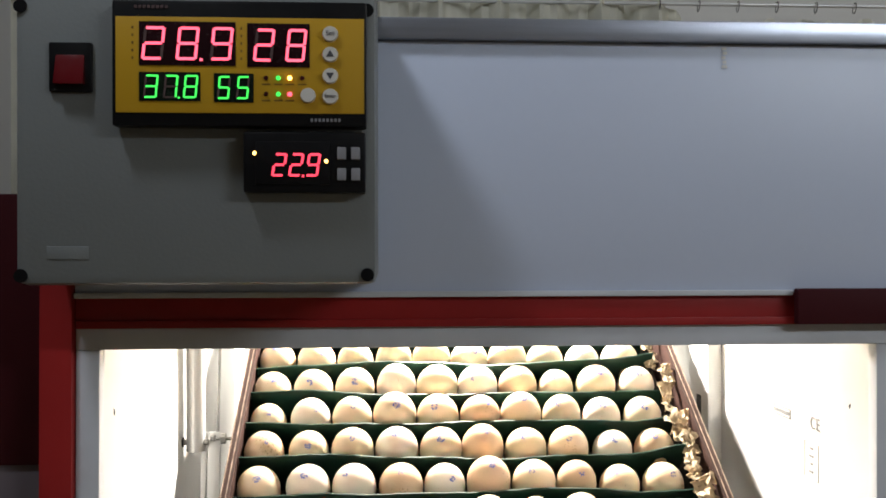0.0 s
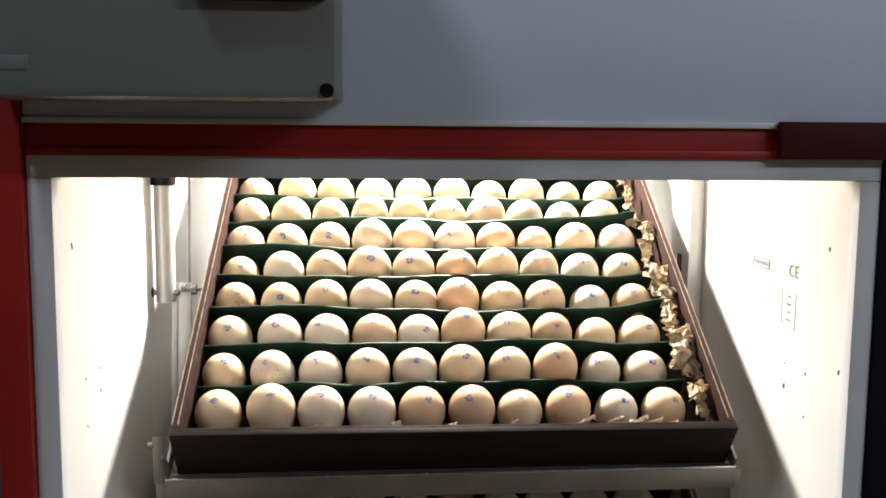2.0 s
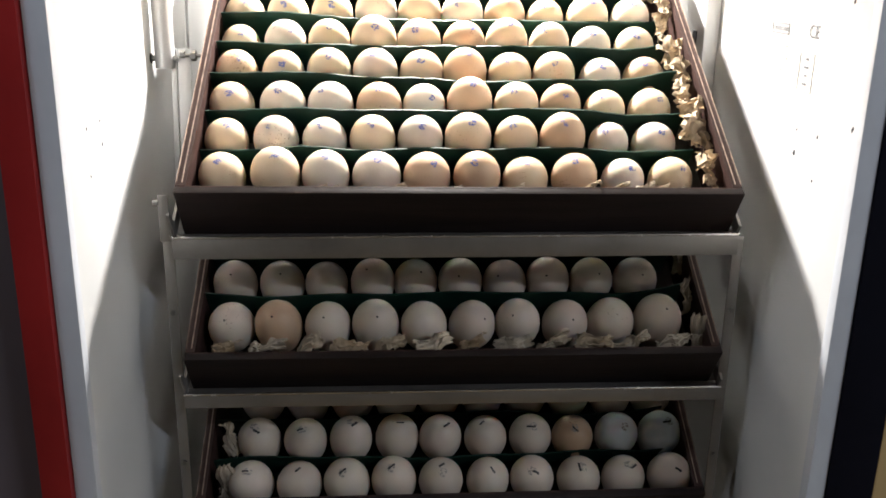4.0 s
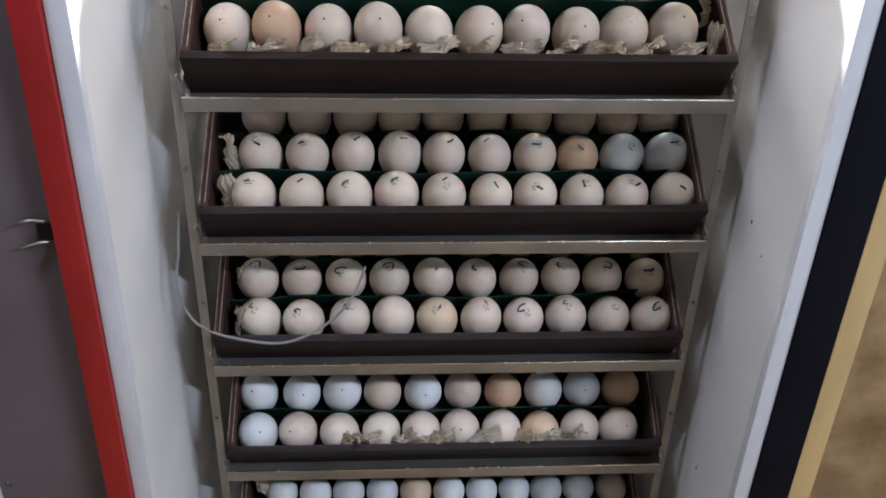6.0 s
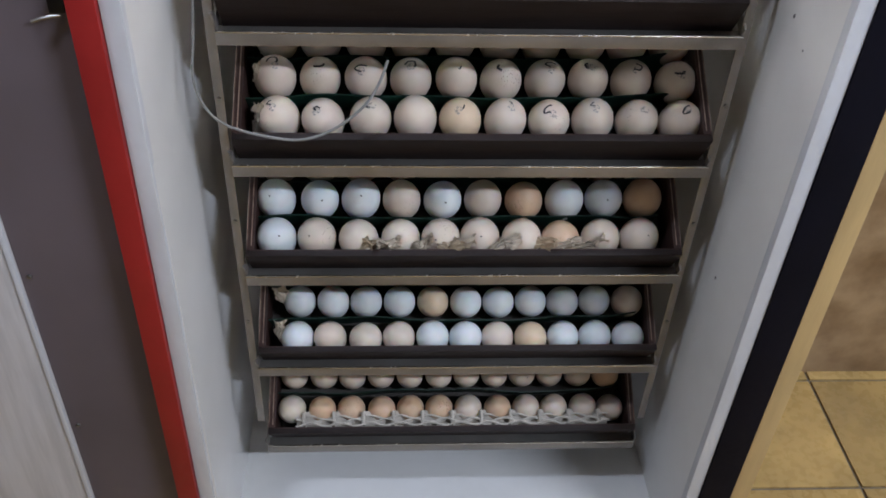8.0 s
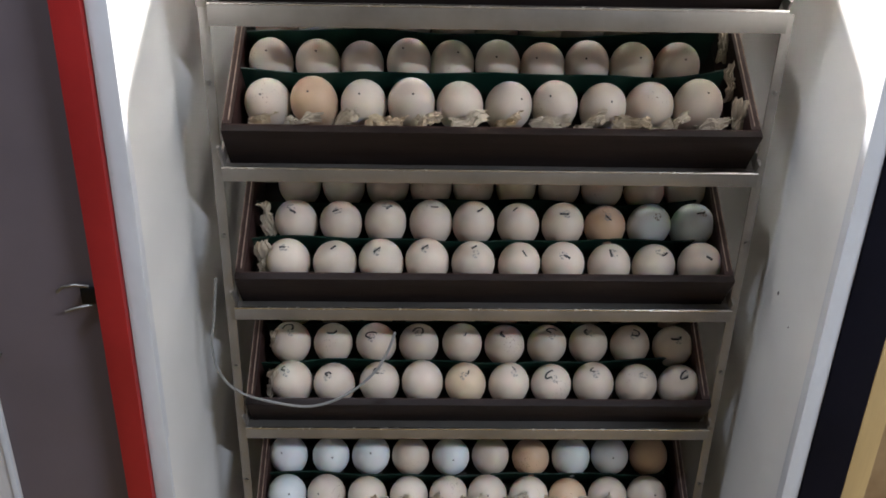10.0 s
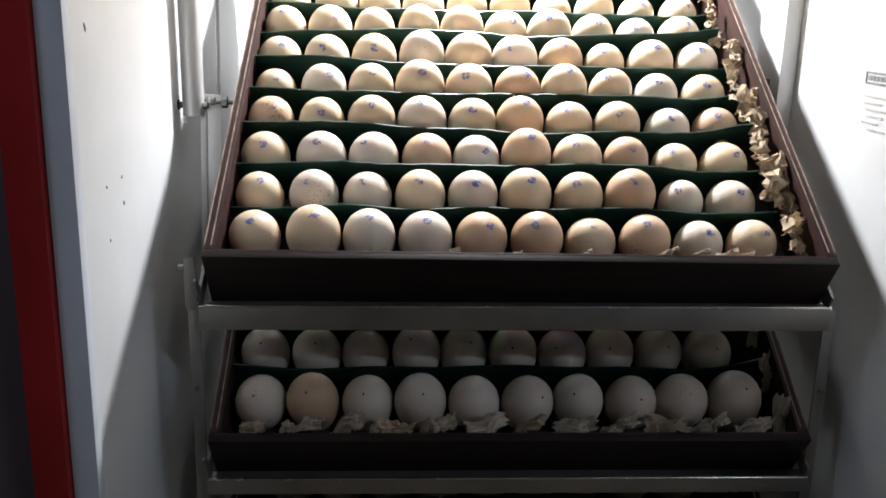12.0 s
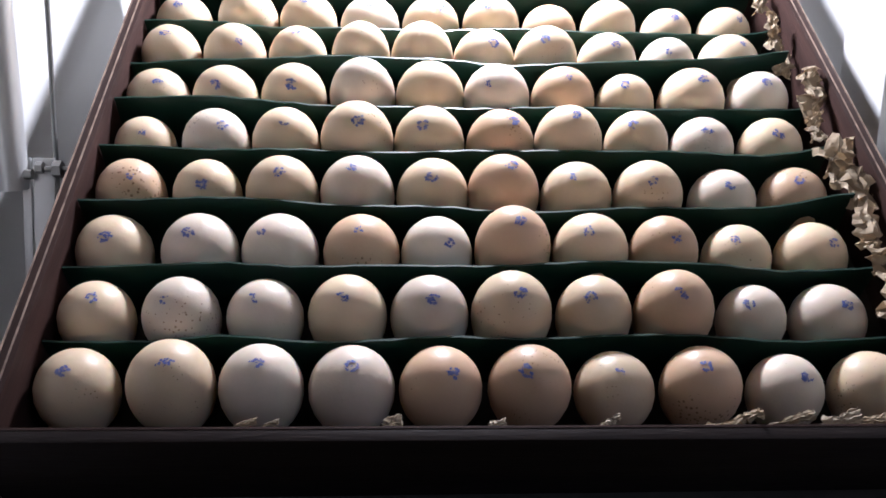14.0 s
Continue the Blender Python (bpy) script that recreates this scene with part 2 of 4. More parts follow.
def words(name, text, size, m, material, parent, shear=0.0):
    cu = bpy.data.curves.new(name, "FONT")
    cu.body, cu.size, cu.align_x, cu.align_y, cu.extrude, cu.shear = text, size, "CENTER", "CENTER", 0.0001, shear
    tmp = bpy.data.objects.new(name, cu)
    scene.collection.objects.link(tmp)
    bpy.context.view_layer.update()
    me = bpy.data.meshes.new_from_object(tmp.evaluated_get(bpy.context.evaluated_depsgraph_get()))
    bpy.data.objects.remove(tmp)
    me.materials.clear()
    me.materials.append(material)
    ob = new(name, me)
    ob.matrix_world = m
    ob.parent = parent
    return ob


FACE = Euler((radians(90), 0, 0)).to_matrix().to_4x4()   # letters stand up and face the viewer

# ---- room ----
FLOOR = -0.20


def structure(name, bm, material, label):
    ob = part(name, bm, material)
    return tagged(ob, label, name.split("_")[0], kind="structure")


floor = structure("floor", boxed(-2.2, 3.0, -2.6, 0.66, FLOOR - 0.06, FLOOR), GROUT, "grey grouted floor under ochre tiles")
structure("ceiling", boxed(-2.2, 3.0, -2.6, 0.66, 2.75, 2.85), PLASTER, "plain pale plaster ceiling")
structure("wall_north", boxed(-2.2, 3.0, 0.66, 0.78, FLOOR, 2.75), PLASTER, "pale plaster wall behind the incubator")
structure("dado", boxed(-2.2, 3.0, 0.648, 0.6598, FLOOR, 1.05), MARBLE, "grey-brown marbled wall tiles behind the incubator")
structure("wall_south", boxed(-2.2, 3.0, -2.72, -2.6, FLOOR, 2.75), PLASTER, "pale plaster wall")
structure("wall_west", boxed(-2.32, -2.2, -2.72, 0.78, FLOOR, 2.75), PLASTER, "pale plaster wall")
structure("wall_east", boxed(3.0, 3.12, -2.72, 0.78, FLOOR, 2.75), PLASTER, "pale plaster wall")

# ---- incubator cabinet ----
XL, XR, YF, YB, ZT, ZB = -0.043, 0.532, -0.118, 0.52, 1.508, 0.26
cab = thing("incubator_cabinet", pose(0.245, 0.2, 0.0), "tall white incubator cabinet with a red front frame, standing open", "incubator")


def cpart(name, bm, material, label="", parent=cab):
    bmesh.ops.translate(bm, verts=bm.verts, vec=(-0.245, -0.2, 0))
    return part(name, bm, material, parent, label)


cpart("side_panel", boxed(XL - 0.036, XL, YF, YB, 0.12, 1.745), WHITE, "white laminate side wall with dark specks")
right_wall = cpart("side_panel", boxed(XR, XR + 0.036, YF, YB, 0.12, 1.745), WHITE, "white laminate side wall with a printed label")
# back and hood are out of view; their grey holds down the bulb's bounce
cpart("back_panel", boxed(XL - 0.036, XR + 0.036, YB, YB + 0.036, 0.12, 1.745), BOUNCE_GREY)
cpart("top_panel", boxed(XL, XR, -0.089, 0.13, 1.718, 1.744), WHITE)
cpart("lamp_hood", boxed(XL - 0.036, XR + 0.036, 0.13, YB + 0.036, 1.79, 1.81), BOUNCE_GREY)
cpart("hood_front", boxed(XL, XR, 0.1302, 0.145, 1.7181, 1.7898), BOUNCE_GREY)
for a in (XL - 0.036, XR):
    cpart("hood_side", boxed(a, a + 0.036, 0.1302, YB, 1.7452, 1.7898), BOUNCE_GREY)
cpart("hood_back", boxed(XL - 0.036, XR + 0.036, YB + 0.0002, YB + 0.036, 1.7452, 1.7898), BOUNCE_GREY)
cpart("bottom_panel", boxed(XL, XR, YF, YB, ZB - 0.03, ZB), WHITE)
cpart("plinth", boxed(XL - 0.03, XR + 0.03, YF + 0.03, YB, FLOOR, 0.12), BLACK)
cpart("header_panel", boxed(-0.0562, 0.62, -0.125, -0.119, 1.549, 1.731, 0.001), HEADER, "grey-white header sheet, lightly scuffed")
cpart("header_backing", boxed(-0.079, 0.60, -0.1185, -0.0905, 1.525, 1.7465), WHITE)
cpart("steel_trim", boxed(-0.079, 0.62, -0.131, -0.119, 1.7315, 1.747, 0.0015), STEEL, "brushed steel trim strip")
cpart("header_lip", boxed(-0.056, 0.462, -0.128, -0.1255, 1.5465, 1.5505, 0.0005), STRIP)
cpart("red_beam", boxed(-0.0562, 0.548, -0.124, -0.1185, 1.525, 1.5485, 0.0008), RED, "dark red painted cross rail")
cpart("red_bead", boxed(-0.055, 0.548, -0.1265, -0.1245, 1.525, 1.5305, 0.0006), RED)
def leaning(bm):
    """The hinge side of the frame stands a little out of plumb."""
    for v in bm.verts:
        v.co.x -= 0.0055 * max(0.0, 1.52 - v.co.z)
    return bm


cpart("red_post", leaning(boxed(-0.0785, -0.0562, -0.130, -0.1185, 0.12, 1.600, 0.0008)), RED, "bright red painted door post")
cpart("gasket", boxed(XR + 0.0112, 0.5822, -0.126, -0.1185, 0.12, 1.5245, 0.001), NAVY, "black rubber door gasket")
cpart("edge_strip", boxed(0.5826, 0.605, -0.125, -0.112, 0.12, 1.5245, 0.001), CREAM, "pale wood edge strip")
cpart("hinge_bracket", boxed(0.463, 0.64, -0.134, -0.1265, 1.5255, 1.5515, 0.001), MAROON, "dark maroon hinge bracket")
cpart("frame_strip", leaning(boxed(-0.0558, XL + 0.0035, -0.1235, -0.112, 0.25, 1.5095, 0.0006)), STRIP)
cpart("frame_strip", boxed(XR - 0.0045, XR + 0.0108, -0.1235, -0.112, 0.25, 1.5095, 0.0006), STRIP)
cpart("frame_strip", boxed(-0.0558, XR + 0.0108, -0.1235, -0.090, 1.510, 1.5253, 0.0003), STRIP)
cpart("frame_strip", boxed(XL, XR, -0.1235, -0.112, 0.22, 0.262, 0.0006), STRIP)
cpart("wall_rail", boxed(XR - 0.016, XR - 0.0005, 0.20, 0.262, ZB, 1.745, 0.001), WHITE)
cpart("rail_slot", boxed(XR - 0.0165, XR - 0.0158, 0.222, 0.236, 1.375, 1.415), BLACK)

# the open leaf
leaf = cpart("door", boxed(-0.72, -0.083, -0.125, -0.104, 0.13, 1.62, 0.002), PLUM, "plum-grey door leaf folded back flat beside the opening")
cpart("top_edge", boxed(-0.72, -0.083, -0.1275, -0.1035, 1.425, 1.6215, 0.002), MAROON, "", leaf)
cpart("inner_panel", boxed(-0.66, -0.192, -0.128, -0.1255, 0.2, 0.98, 0.001), GRAIN, "white board with grey wood grain", leaf)
cpart("panel_bead", boxed(-0.198, -0.1925, -0.131, -0.1255, 0.2, 0.98, 0.001), STRIP, "", leaf)
leaf.location.y = 0.02
for z in (0.528, 0.746, 0.964, 1.182):
    cpart("screw", rodded((-0.184, -0.1245, z), (-0.184, -0.1275, z), 0.0028, 10, 0.002), ZINC, "", leaf)
cpart("latch_hook", tube_along([(-0.095, -0.128, 1.034), (-0.105, -0.130, 1.0365), (-0.115, -0.132, 1.0355), (-0.120, -0.133, 1.031)], 0.0014, 6), ZINC, "bent wire latch hook", leaf)
cpart("latch_hook", tube_along([(-0.094, -0.128, 1.016), (-0.102, -0.130, 1.0155), (-0.110, -0.132, 1.014), (-0.116, -0.133, 1.012)], 0.0014, 6), ZINC, "bent wire latch hook", leaf)
cpart("latch_plate", boxed(-0.102, -0.090, -0.130, -0.1255, 1.018, 1.033, 0.001), BLACK, "", leaf)

# specks on the walls
def speck(x, y, z, side, w=0.003, h=0.006, turn=20):
    bm = bmesh.new()
    bmesh.ops.create_icosphere(bm, subdivisions=1, radius=1, matrix=pose(x, y, z, turn, 0, 0) @ Matrix.Diagonal((0.0006, w / 2, h / 2, 1)))
    cpart("speck", bm, PRINT, "", side)


left_wall = [o for o in cab.children if o.name == "side_panel"][0]
for y, z, w, h in ((-0.079, 1.458, 0.003, 0.007), (-0.026, 1.335, 0.003, 0.004), (-0.060, 1.353, 0.0022, 0.003), (-0.027, 1.354, 0.002, 0.003), (-0.060, 1.316, 0.002, 0.003)):
    speck(XL, y, z, left_wall, w, h)
for y, z, w, h in ((-0.076, 1.455, 0.003, 0.005), (-0.009, 1.328, 0.005, 0.006), (-0.047, 1.348, 0.0025, 0.004), (-0.100, 1.363, 0.003, 0.006), (-0.015, 0.986, 0.004, 0.006), (-0.048, 1.312, 0.003, 0.003), (-0.051, 0.969, 0.0022, 0.003), (-0.017, 0.670, 0.004, 0.006), (-0.009, 1.348, 0.002, 0.003)):
    speck(XR, y, z, right_wall, w, h)

# printed label on the right wall
LX = XR - 0.0006
def wall_bar(name, y0, y1, z0, z1, material=PALEPRINT):
    return cpart(name, boxed(LX, LX + 0.0004, y0, y1, z0, z1), material, "", right_wall)


def wall_frame(y0, y1, z0, z1, t, material):
    bm = bmesh.new()
    for a in ((y0, y1, z0, z0 + t), (y0, y1, z1 - t, z1), (y0, y0 + t, z0 + t, z1 - t), (y1 - t, y1, z0 + t, z1 - t)):
        block(bm, LX, LX + 0.0004, *a)
    cpart("label_border", bm, material, "", right_wall)


wall_frame(0.030, 0.066, 1.4240, 1.4335, 0.0013, FADED)
for k in range(5):
    wall_bar("printed_bar", 0.0335 + 0.006 * k, 0.0385 + 0.006 * k, 1.4268, 1.4305, FADED)
ce = words("ce_mark", "CE", 0.0155, Matrix.Translation((LX - 0.245, -0.018 - 0.2, 1.429)) @ pose(0, 0, 0, 90, 0, -90), FADED, right_wall)
for k, (a, b) in enumerate(((0.030, 0.064), (0.036, 0.064), (0.028, 0.060), (0.032, 0.058), (0.038, 0.064), (0.026, 0.052))):
    wall_bar("printed_bar", a, b, 1.4135 - 0.0052 * k, 1.4152 - 0.0052 * k)
wall_frame(-0.024, 0.002, 1.380, 1.412, 0.0005, PALEPRINT)
for k, (a, b) in enumerate(((-0.014, -0.008), (-0.015, -0.007), (-0.013, -0.009), (-0.014, -0.007))):
    wall_bar("printed_bar", a, b, 1.4060 - 0.0068 * k, 1.4078 - 0.0068 * k, FADED)

# scuff below the steel trim
for k in range(5):
    cpart("paint_scrape", boxed(0.4095 + 0.0007 * (k % 2), 0.4135 - 0.0006 * (k % 3), -0.1258, -0.1252, 1.7135 + 0.0033 * k, 1.7158 + 0.0033 * k), WHITE)

# ---- control box ----
BX = pose(0.0475, -0.21, 1.559)
box = thing("control_box", BX, "grey plastic control box screwed to the header panel", "control box")
part("housing", boxed(-0.110, 0.110, 0.0225, 0.0835, 0.002, 0.192, 0.003), GREYBOX, box)
part("lid", boxed(-0.1105, 0.1105, 0.0, 0.022, 0.0, 0.194, 0.0065), GREYBOX, box)
for x in (-0.1065, 0.1045):
    for z in (0.006, 0.171):
        s = part("screw_well", rodded((x, 0.004, z), (x, -0.0006, z), 0.0042, 20), BLACK, box)
part("embossed_mark", boxed(-0.091, -0.066, -0.0005, 0.003, 0.016, 0.024, 0.0004), GREYBOX, box)

switch = thing("rocker_switch", pose(0.0475 - 0.076, -0.2105, 1.559 + 0.1335), "black framed rocker switch with a dark red lens", "switch")
part("bezel", boxed(-0.0128, 0.0128, -0.0022, 0.004, -0.0152, 0.0152, 0.0012), BLACK, switch)
bm = bmesh.new()
block(bm, -0.0088, 0.0088, -0.0042, 0.002, -0.0112, 0.0112, 0.001)
for v in bm.verts:
    v.co.y += 0.003 * (v.co.z / 0.011) if v.co.y < -0.002 else 0
part("rocker", bm, ROCKER, switch, "dark red translucent rocker")

SEG = {"0": "abcdef", "1": "bc", "2": "abged", "3": "abgcd", "4": "fgbc", "5": "afgcd", "6": "afgedc", "7": "abc", "8": "abcdefg", "9": "abcdfg"}


def seven(text, x0, z0, w, h, gap, y, parent, lit, t=0.080, lean=0.10, off=True):
    """Digits of seven bars each, the lit and the unlit ones."""
    x, k = x0, t * h
    for ch in text:
        if ch == ".":
            part("decimal_point", boxed(x - gap * 0.75, x - gap * 0.75 + k, y, y + 0.0004, z0 - k * 0.3, z0 + k * 0.7), lit, parent)
            continue
        bars = {"a": (k * .7, w - k * .7, h - k, h), "g": (k * .7, w - k * .7, h / 2 - k / 2, h / 2 + k / 2), "d": (k * .7, w - k * .7, 0, k), "f": (0, k, h / 2 + k * .35, h - k * .5), "b": (w - k, w, h / 2 + k * .35, h - k * .5), "e": (0, k, k * .5, h / 2 - k * .35), "c": (w - k, w, k * .5, h / 2 - k * .35)}
        for s, (a, b, c, d) in bars.items():
            on = s in SEG[ch]
            if not on and not off:
                continue
            bm = boxed(a, b, y, y + 0.0004, c, d)
            for v in bm.verts:
                v.co = (x + v.co.x + lean * v.co.z, v.co.y, z0 + v.co.z)
            part("lit_segment" if on else "unlit_segment", bm, lit if on else OFFSEG, parent)
        x += w + gap


ctl = thing("incubator_controller", pose(0.0755, -0.2115, 1.6555), "black framed controller with a yellow face and red and green digits", "controller")
def cx(x): return x - 0.0755
def cz(z): return z - 1.6555
part("case", boxed(cx(-0.001), cx(0.152), -0.010, 0.003, 0.0, 0.0765, 0.002), BLACK, ctl)
face = part("face", boxed(cx(0.0015), cx(0.1505), -0.0106, -0.009, cz(1.6635), cz(1.7215), 0.0004), YELLOW, ctl, "yellow printed face plate")
for (x0, x1, z0, z1, m) in ((0.0155, 0.073, 1.692, 1.7185, WINDOW), (0.080, 0.1175, 1.6915, 1.718, WINDOW), (0.0155, 0.052, 1.6705, 1.688, WINDOWG), (0.060, 0.0838, 1.6700, 1.6875, WINDOWG)):
    part("display_window", boxed(cx(x0), cx(x1), -0.0112, -0.0100, cz(z0), cz(z1), 0.0003), m, ctl)
YD = -0.0117
seven("28.9", cx(0.0170), cz(1.6952), 0.0125, 0.0200, 0.0078, YD, ctl, LED_RED)
seven("28", cx(0.0835), cz(1.6948), 0.0115, 0.0198, 0.0078, YD, ctl, LED_RED)
seven("37.8", cx(0.0180), cz(1.6722), 0.0080, 0.0140, 0.0038, YD, ctl, LED_GREEN)
seven("55", cx(0.0618), cz(1.6718), 0.0072, 0.0140, 0.0042, YD, ctl, LED_GREEN)
for z, text in ((1.712, "Set"), (1.6995, ""), (1.6865, ""), (1.674, "Enter")):
    b = part("key", rodded((cx(0.130), -0.0104, cz(z)), (cx(0.130), -0.0128, cz(z)), 0.0049, 24, 0.0044), KEY, ctl)
    if text:
        words("key_text", text, 0.0042 if text == "Set" else 0.0030, Matrix.Translation((cx(0.130), -0.01295, cz(z))) @ FACE, PRINT, b)
    else:
        s = 1 if z > 1.69 else -1
        bm = bmesh.new()
        vs = [bm.verts.new((cx(0.130) + dx, -0.0130, cz(z) + s * dz)) for dx, dz in ((-0.0024, -0.0016), (0.0024, -0.0016), (0, 0.0024))]
        f = bm.faces.new(vs)
        ext = bmesh.ops.extrude_face_region(bm, geom=[f])
        bmesh.ops.translate(bm, verts=[v for v in ext["geom"] if isinstance(v, bmesh.types.BMVert)], vec=(0, 0.0005, 0))
        part("arrow", bm, PRINT, b)
part("key", rodded((cx(0.1165), -0.0104, cz(1.6745)), (cx(0.1165), -0.0128, cz(1.6745)), 0.0047, 24, 0.0042), KEY, ctl)
for i, x in enumerate((0.0912, 0.0986, 0.1055, 0.1130)):
    for j, z in enumerate((1.6850, 1.6752)):
        if i == 3 and j:
            continue
        m = {1: LED_GREEN, 2: LED_AMBER}.get(i, MAROON)
        if i == 2 and j:
            m = LED_RED
        part("indicator", rodded((cx(x), -0.0104, cz(z)), (cx(x), -0.0120, cz(z)), 0.0015, 14, 0.0011), m, ctl)
        part("printed_bar", boxed(cx(x) - 0.0026, cx(x) + 0.0026, -0.0108, -0.0104, cz(z) - 0.0043, cz(z) - 0.0034), FOILPRINT, ctl)
for k in range(5):
    part("printed_bar", boxed(cx(0.0110), cx(0.0122), -0.0108, -0.0104, cz(1.6957) + 0.0046 * k, cz(1.6972) + 0.0046 * k), FOILPRINT, ctl)
    part("printed_bar", boxed(cx(0.0759), cx(0.0770), -0.0108, -0.0104, cz(1.6957) + 0.0046 * k, cz(1.6972) + 0.0046 * k), FOILPRINT, ctl)
for k in range(8):
    part("brand_bar", boxed(cx(0.1180) + 0.0024 * k, cx(0.1194) + 0.0024 * k, -0.0104, -0.0098, cz(1.6587), cz(1.6606)), KEYGREY, ctl)
    part("brand_bar", boxed(cx(0.0125) + 0.0026 * k, cx(0.0141) + 0.0026 * k, -0.0104, -0.0098, cz(1.7266), cz(1.7284)), OFFSEG, ctl)

sm = thing("thermostat", pose(0.1145, -0.2115, 1.6155), "small black thermostat with red digits and four grey keys", "thermostat")
part("case", boxed(-0.0375, 0.0368, -0.009, 0.003, 0.0, 0.0372, 0.0018), BLACK, sm)
part("display_window", boxed(-0.0300, 0.0150, -0.0096, -0.0085, 0.005, 0.031, 0.0004), BLACK, sm)
seven("22.9", -0.0205, 0.0098, 0.0078, 0.0142, 0.0024, -0.0101, sm, LED_DEEP, 0.10, 0.16, False)
for x, z in ((-0.0305, 0.0240), (0.0128, 0.0192)):
    part("indicator", rodded((x, -0.0092, z), (x, -0.0104, z), 0.0013, 12, 0.0010), LED_AMBER, sm)
for x in (0.0222, 0.0307):
    for z in (0.0112, 0.0240):
        part("key", boxed(x - 0.0027, x + 0.0027, -0.0108, -0.008, z - 0.0038, z + 0.0038, 0.0007), KEYGREY, sm)

# ---- turning rack ----
TILT_TRAY, STEP, BAR1 = 34.0, 0.149, 1.25
RISE = ((-0.001, 0.0025), (0.0, 0.003), (0.001, 0.0055), (0.003, 0.007), (0.003, 0.007), (0.003, 0.006), (0.003, 0.006))   # how far each bar's two ends stand off an even spacing


def levelled(k, bm):
    for v in bm.verts:
        v.co.z += RISE[k][0] + (RISE[k][1] - RISE[k][0]) * v.co.x / 0.495
    return bm


def tray_pose(k):
    """The top tray lies level; those below follow their bars."""
    if k == 0:
        return pose(0.0, 0.013, BAR1, TILT_TRAY, 0, 0)
    a, b = RISE[k]
    return pose(0.0, 0.013, BAR1 - STEP * k + a, TILT_TRAY, -math.degrees(math.atan((b - a) / 0.495)), 0)


rack = thing("turning_rack", pose(0.0, 0.0, 0.0), "aluminium tilting rack that carries seven egg trays", "rack")
for k in range(7):
    z = BAR1 - STEP * k
    high = 0.0185 if k == 0 else 0.0125
    bar = part("front_bar", levelled(k, boxed(0.0003, 0.4953, -0.003, 0.0, z - high, z, 0.0006)), ALU, rack, "dull aluminium angle bar")
    # thin shiny rod added to carry the highlight on the bar's top edge
    part("rubbed_lip", levelled(k, rodded((0.0003, -0.0020, z + 0.0004), (0.4953, -0.0020, z + 0.0004), 0.0013, 10)), LIP_SHINE, rack, "bright metal lip added for the highlight along the bar")
    part("front_ledge", levelled(k, boxed(0.0003, 0.4953, 0.0005, 0.014, z - 0.003, z - 0.0005)), ALU, rack)
    c, s = math.cos(radians(TILT_TRAY)), math.sin(radians(TILT_TRAY))
    for x in (0.0008, 0.4948):
        bm = boxed(x - 0.0012, x + 0.0012, 0.0, 0.47, -0.002, 0.012)
        bmesh.ops.transform(bm, matrix=pose(0, 0.004, z, TILT_TRAY, 0, 0), verts=bm.verts)
        part("side_rail", levelled(k, bm), ALU, rack)
        bm = bmesh.new()
        vs = [bm.verts.new((x + d, uu, nn)) for d in (-0.0009, 0.0009) for uu, nn in ((-0.002, 0.0), (0.012, 0.0), (0.001, 0.030 if x < 0.1 else 0.012), (-0.002, 0.030 if x < 0.1 else 0.012))]
        for q in ((0, 1, 2, 3), (7, 6, 5, 4), (0, 4, 5, 1), (1, 5, 6, 2), (2, 6, 7, 3), (3, 7, 4, 0)):
            bm.faces.new([vs[w] for w in q])
        bmesh.ops.transform(bm, matrix=pose(0, 0.004, z, TILT_TRAY, 0, 0), verts=bm.verts)
        part("end_tab", levelled(k, bm), ALU, rack)
for x in (-0.0045, 0.4975):
    part("linkage_post", boxed(x - 0.0045, x + 0.0045, 0.002, 0.0045, 0.405, 1.2495, 0.0004), ALU, rack, "vertical aluminium linkage strip")
    for k in range(7):
        part("rivet", rodded((x, 0.002, BAR1 - 0.07 - STEP * min(k, 4)), (x, -0.0005, BAR1 - 0.07 - STEP * min(k, 4)), 0.0022, 10), ZINC, rack) if k < 5 else None
part("corner_plate", boxed(-0.0090, -0.0003, -0.0045, -0.0035, 1.247, 1.288, 0.0003), ALU, rack)
part("corner_bolt", rodded((-0.0090, -0.0038, 1.281), (-0.0130, -0.0038, 1.281), 0.0026, 6), ZINC, rack)

# drive on the left wall
act = thing("linear_actuator", pose(-0.0302, 0.145, 1.375), "silver linear actuator tube hanging beside the trays", "actuator")
part("tube", rodded((0, 0, 0.003), (0, 0, 0.118), 0.0095, 28), TUBE, act)
part("collar", rodded((0, 0, 0.118), (0, 0, 0.128), 0.0118, 28), BLACK, act, "black collar")
part("outer_tube", rodded((0, 0, 0.128), (0, 0, 0.37), 0.0125, 28), TUBE, act)
part("bolt", rodded((-0.0145, -0.002, 0.012), (0.013, -0.002, 0.012), 0.0030, 12), ZINC, act)
part("nut", rodded((-0.0175, -0.002, 0.012), (-0.0115, -0.002, 0.012), 0.0050, 6), BLACK, act, "dark hexagonal nut")
lever = thing("turning_lever", pose(-0.012, 0.148, 1.39), "flat aluminium lever bolted to the tray rack", "lever")
for dx, w in ((-0.0100, 0.0026), (0.0000, 0.0062)):
    bm = boxed(dx - w, dx + w, -0.0012, 0.0012, -0.180, 0.006, 0.0005)
    bmesh.ops.transform(bm, matrix=pose(0, 0, 0, -9, 0, 0), verts=bm.verts)
    part("bar", bm, TUBE, lever)
part("bolt", rodded((0.002, -0.004, 0), (0.018, -0.004, 0), 0.0018, 8), ZINC, lever)
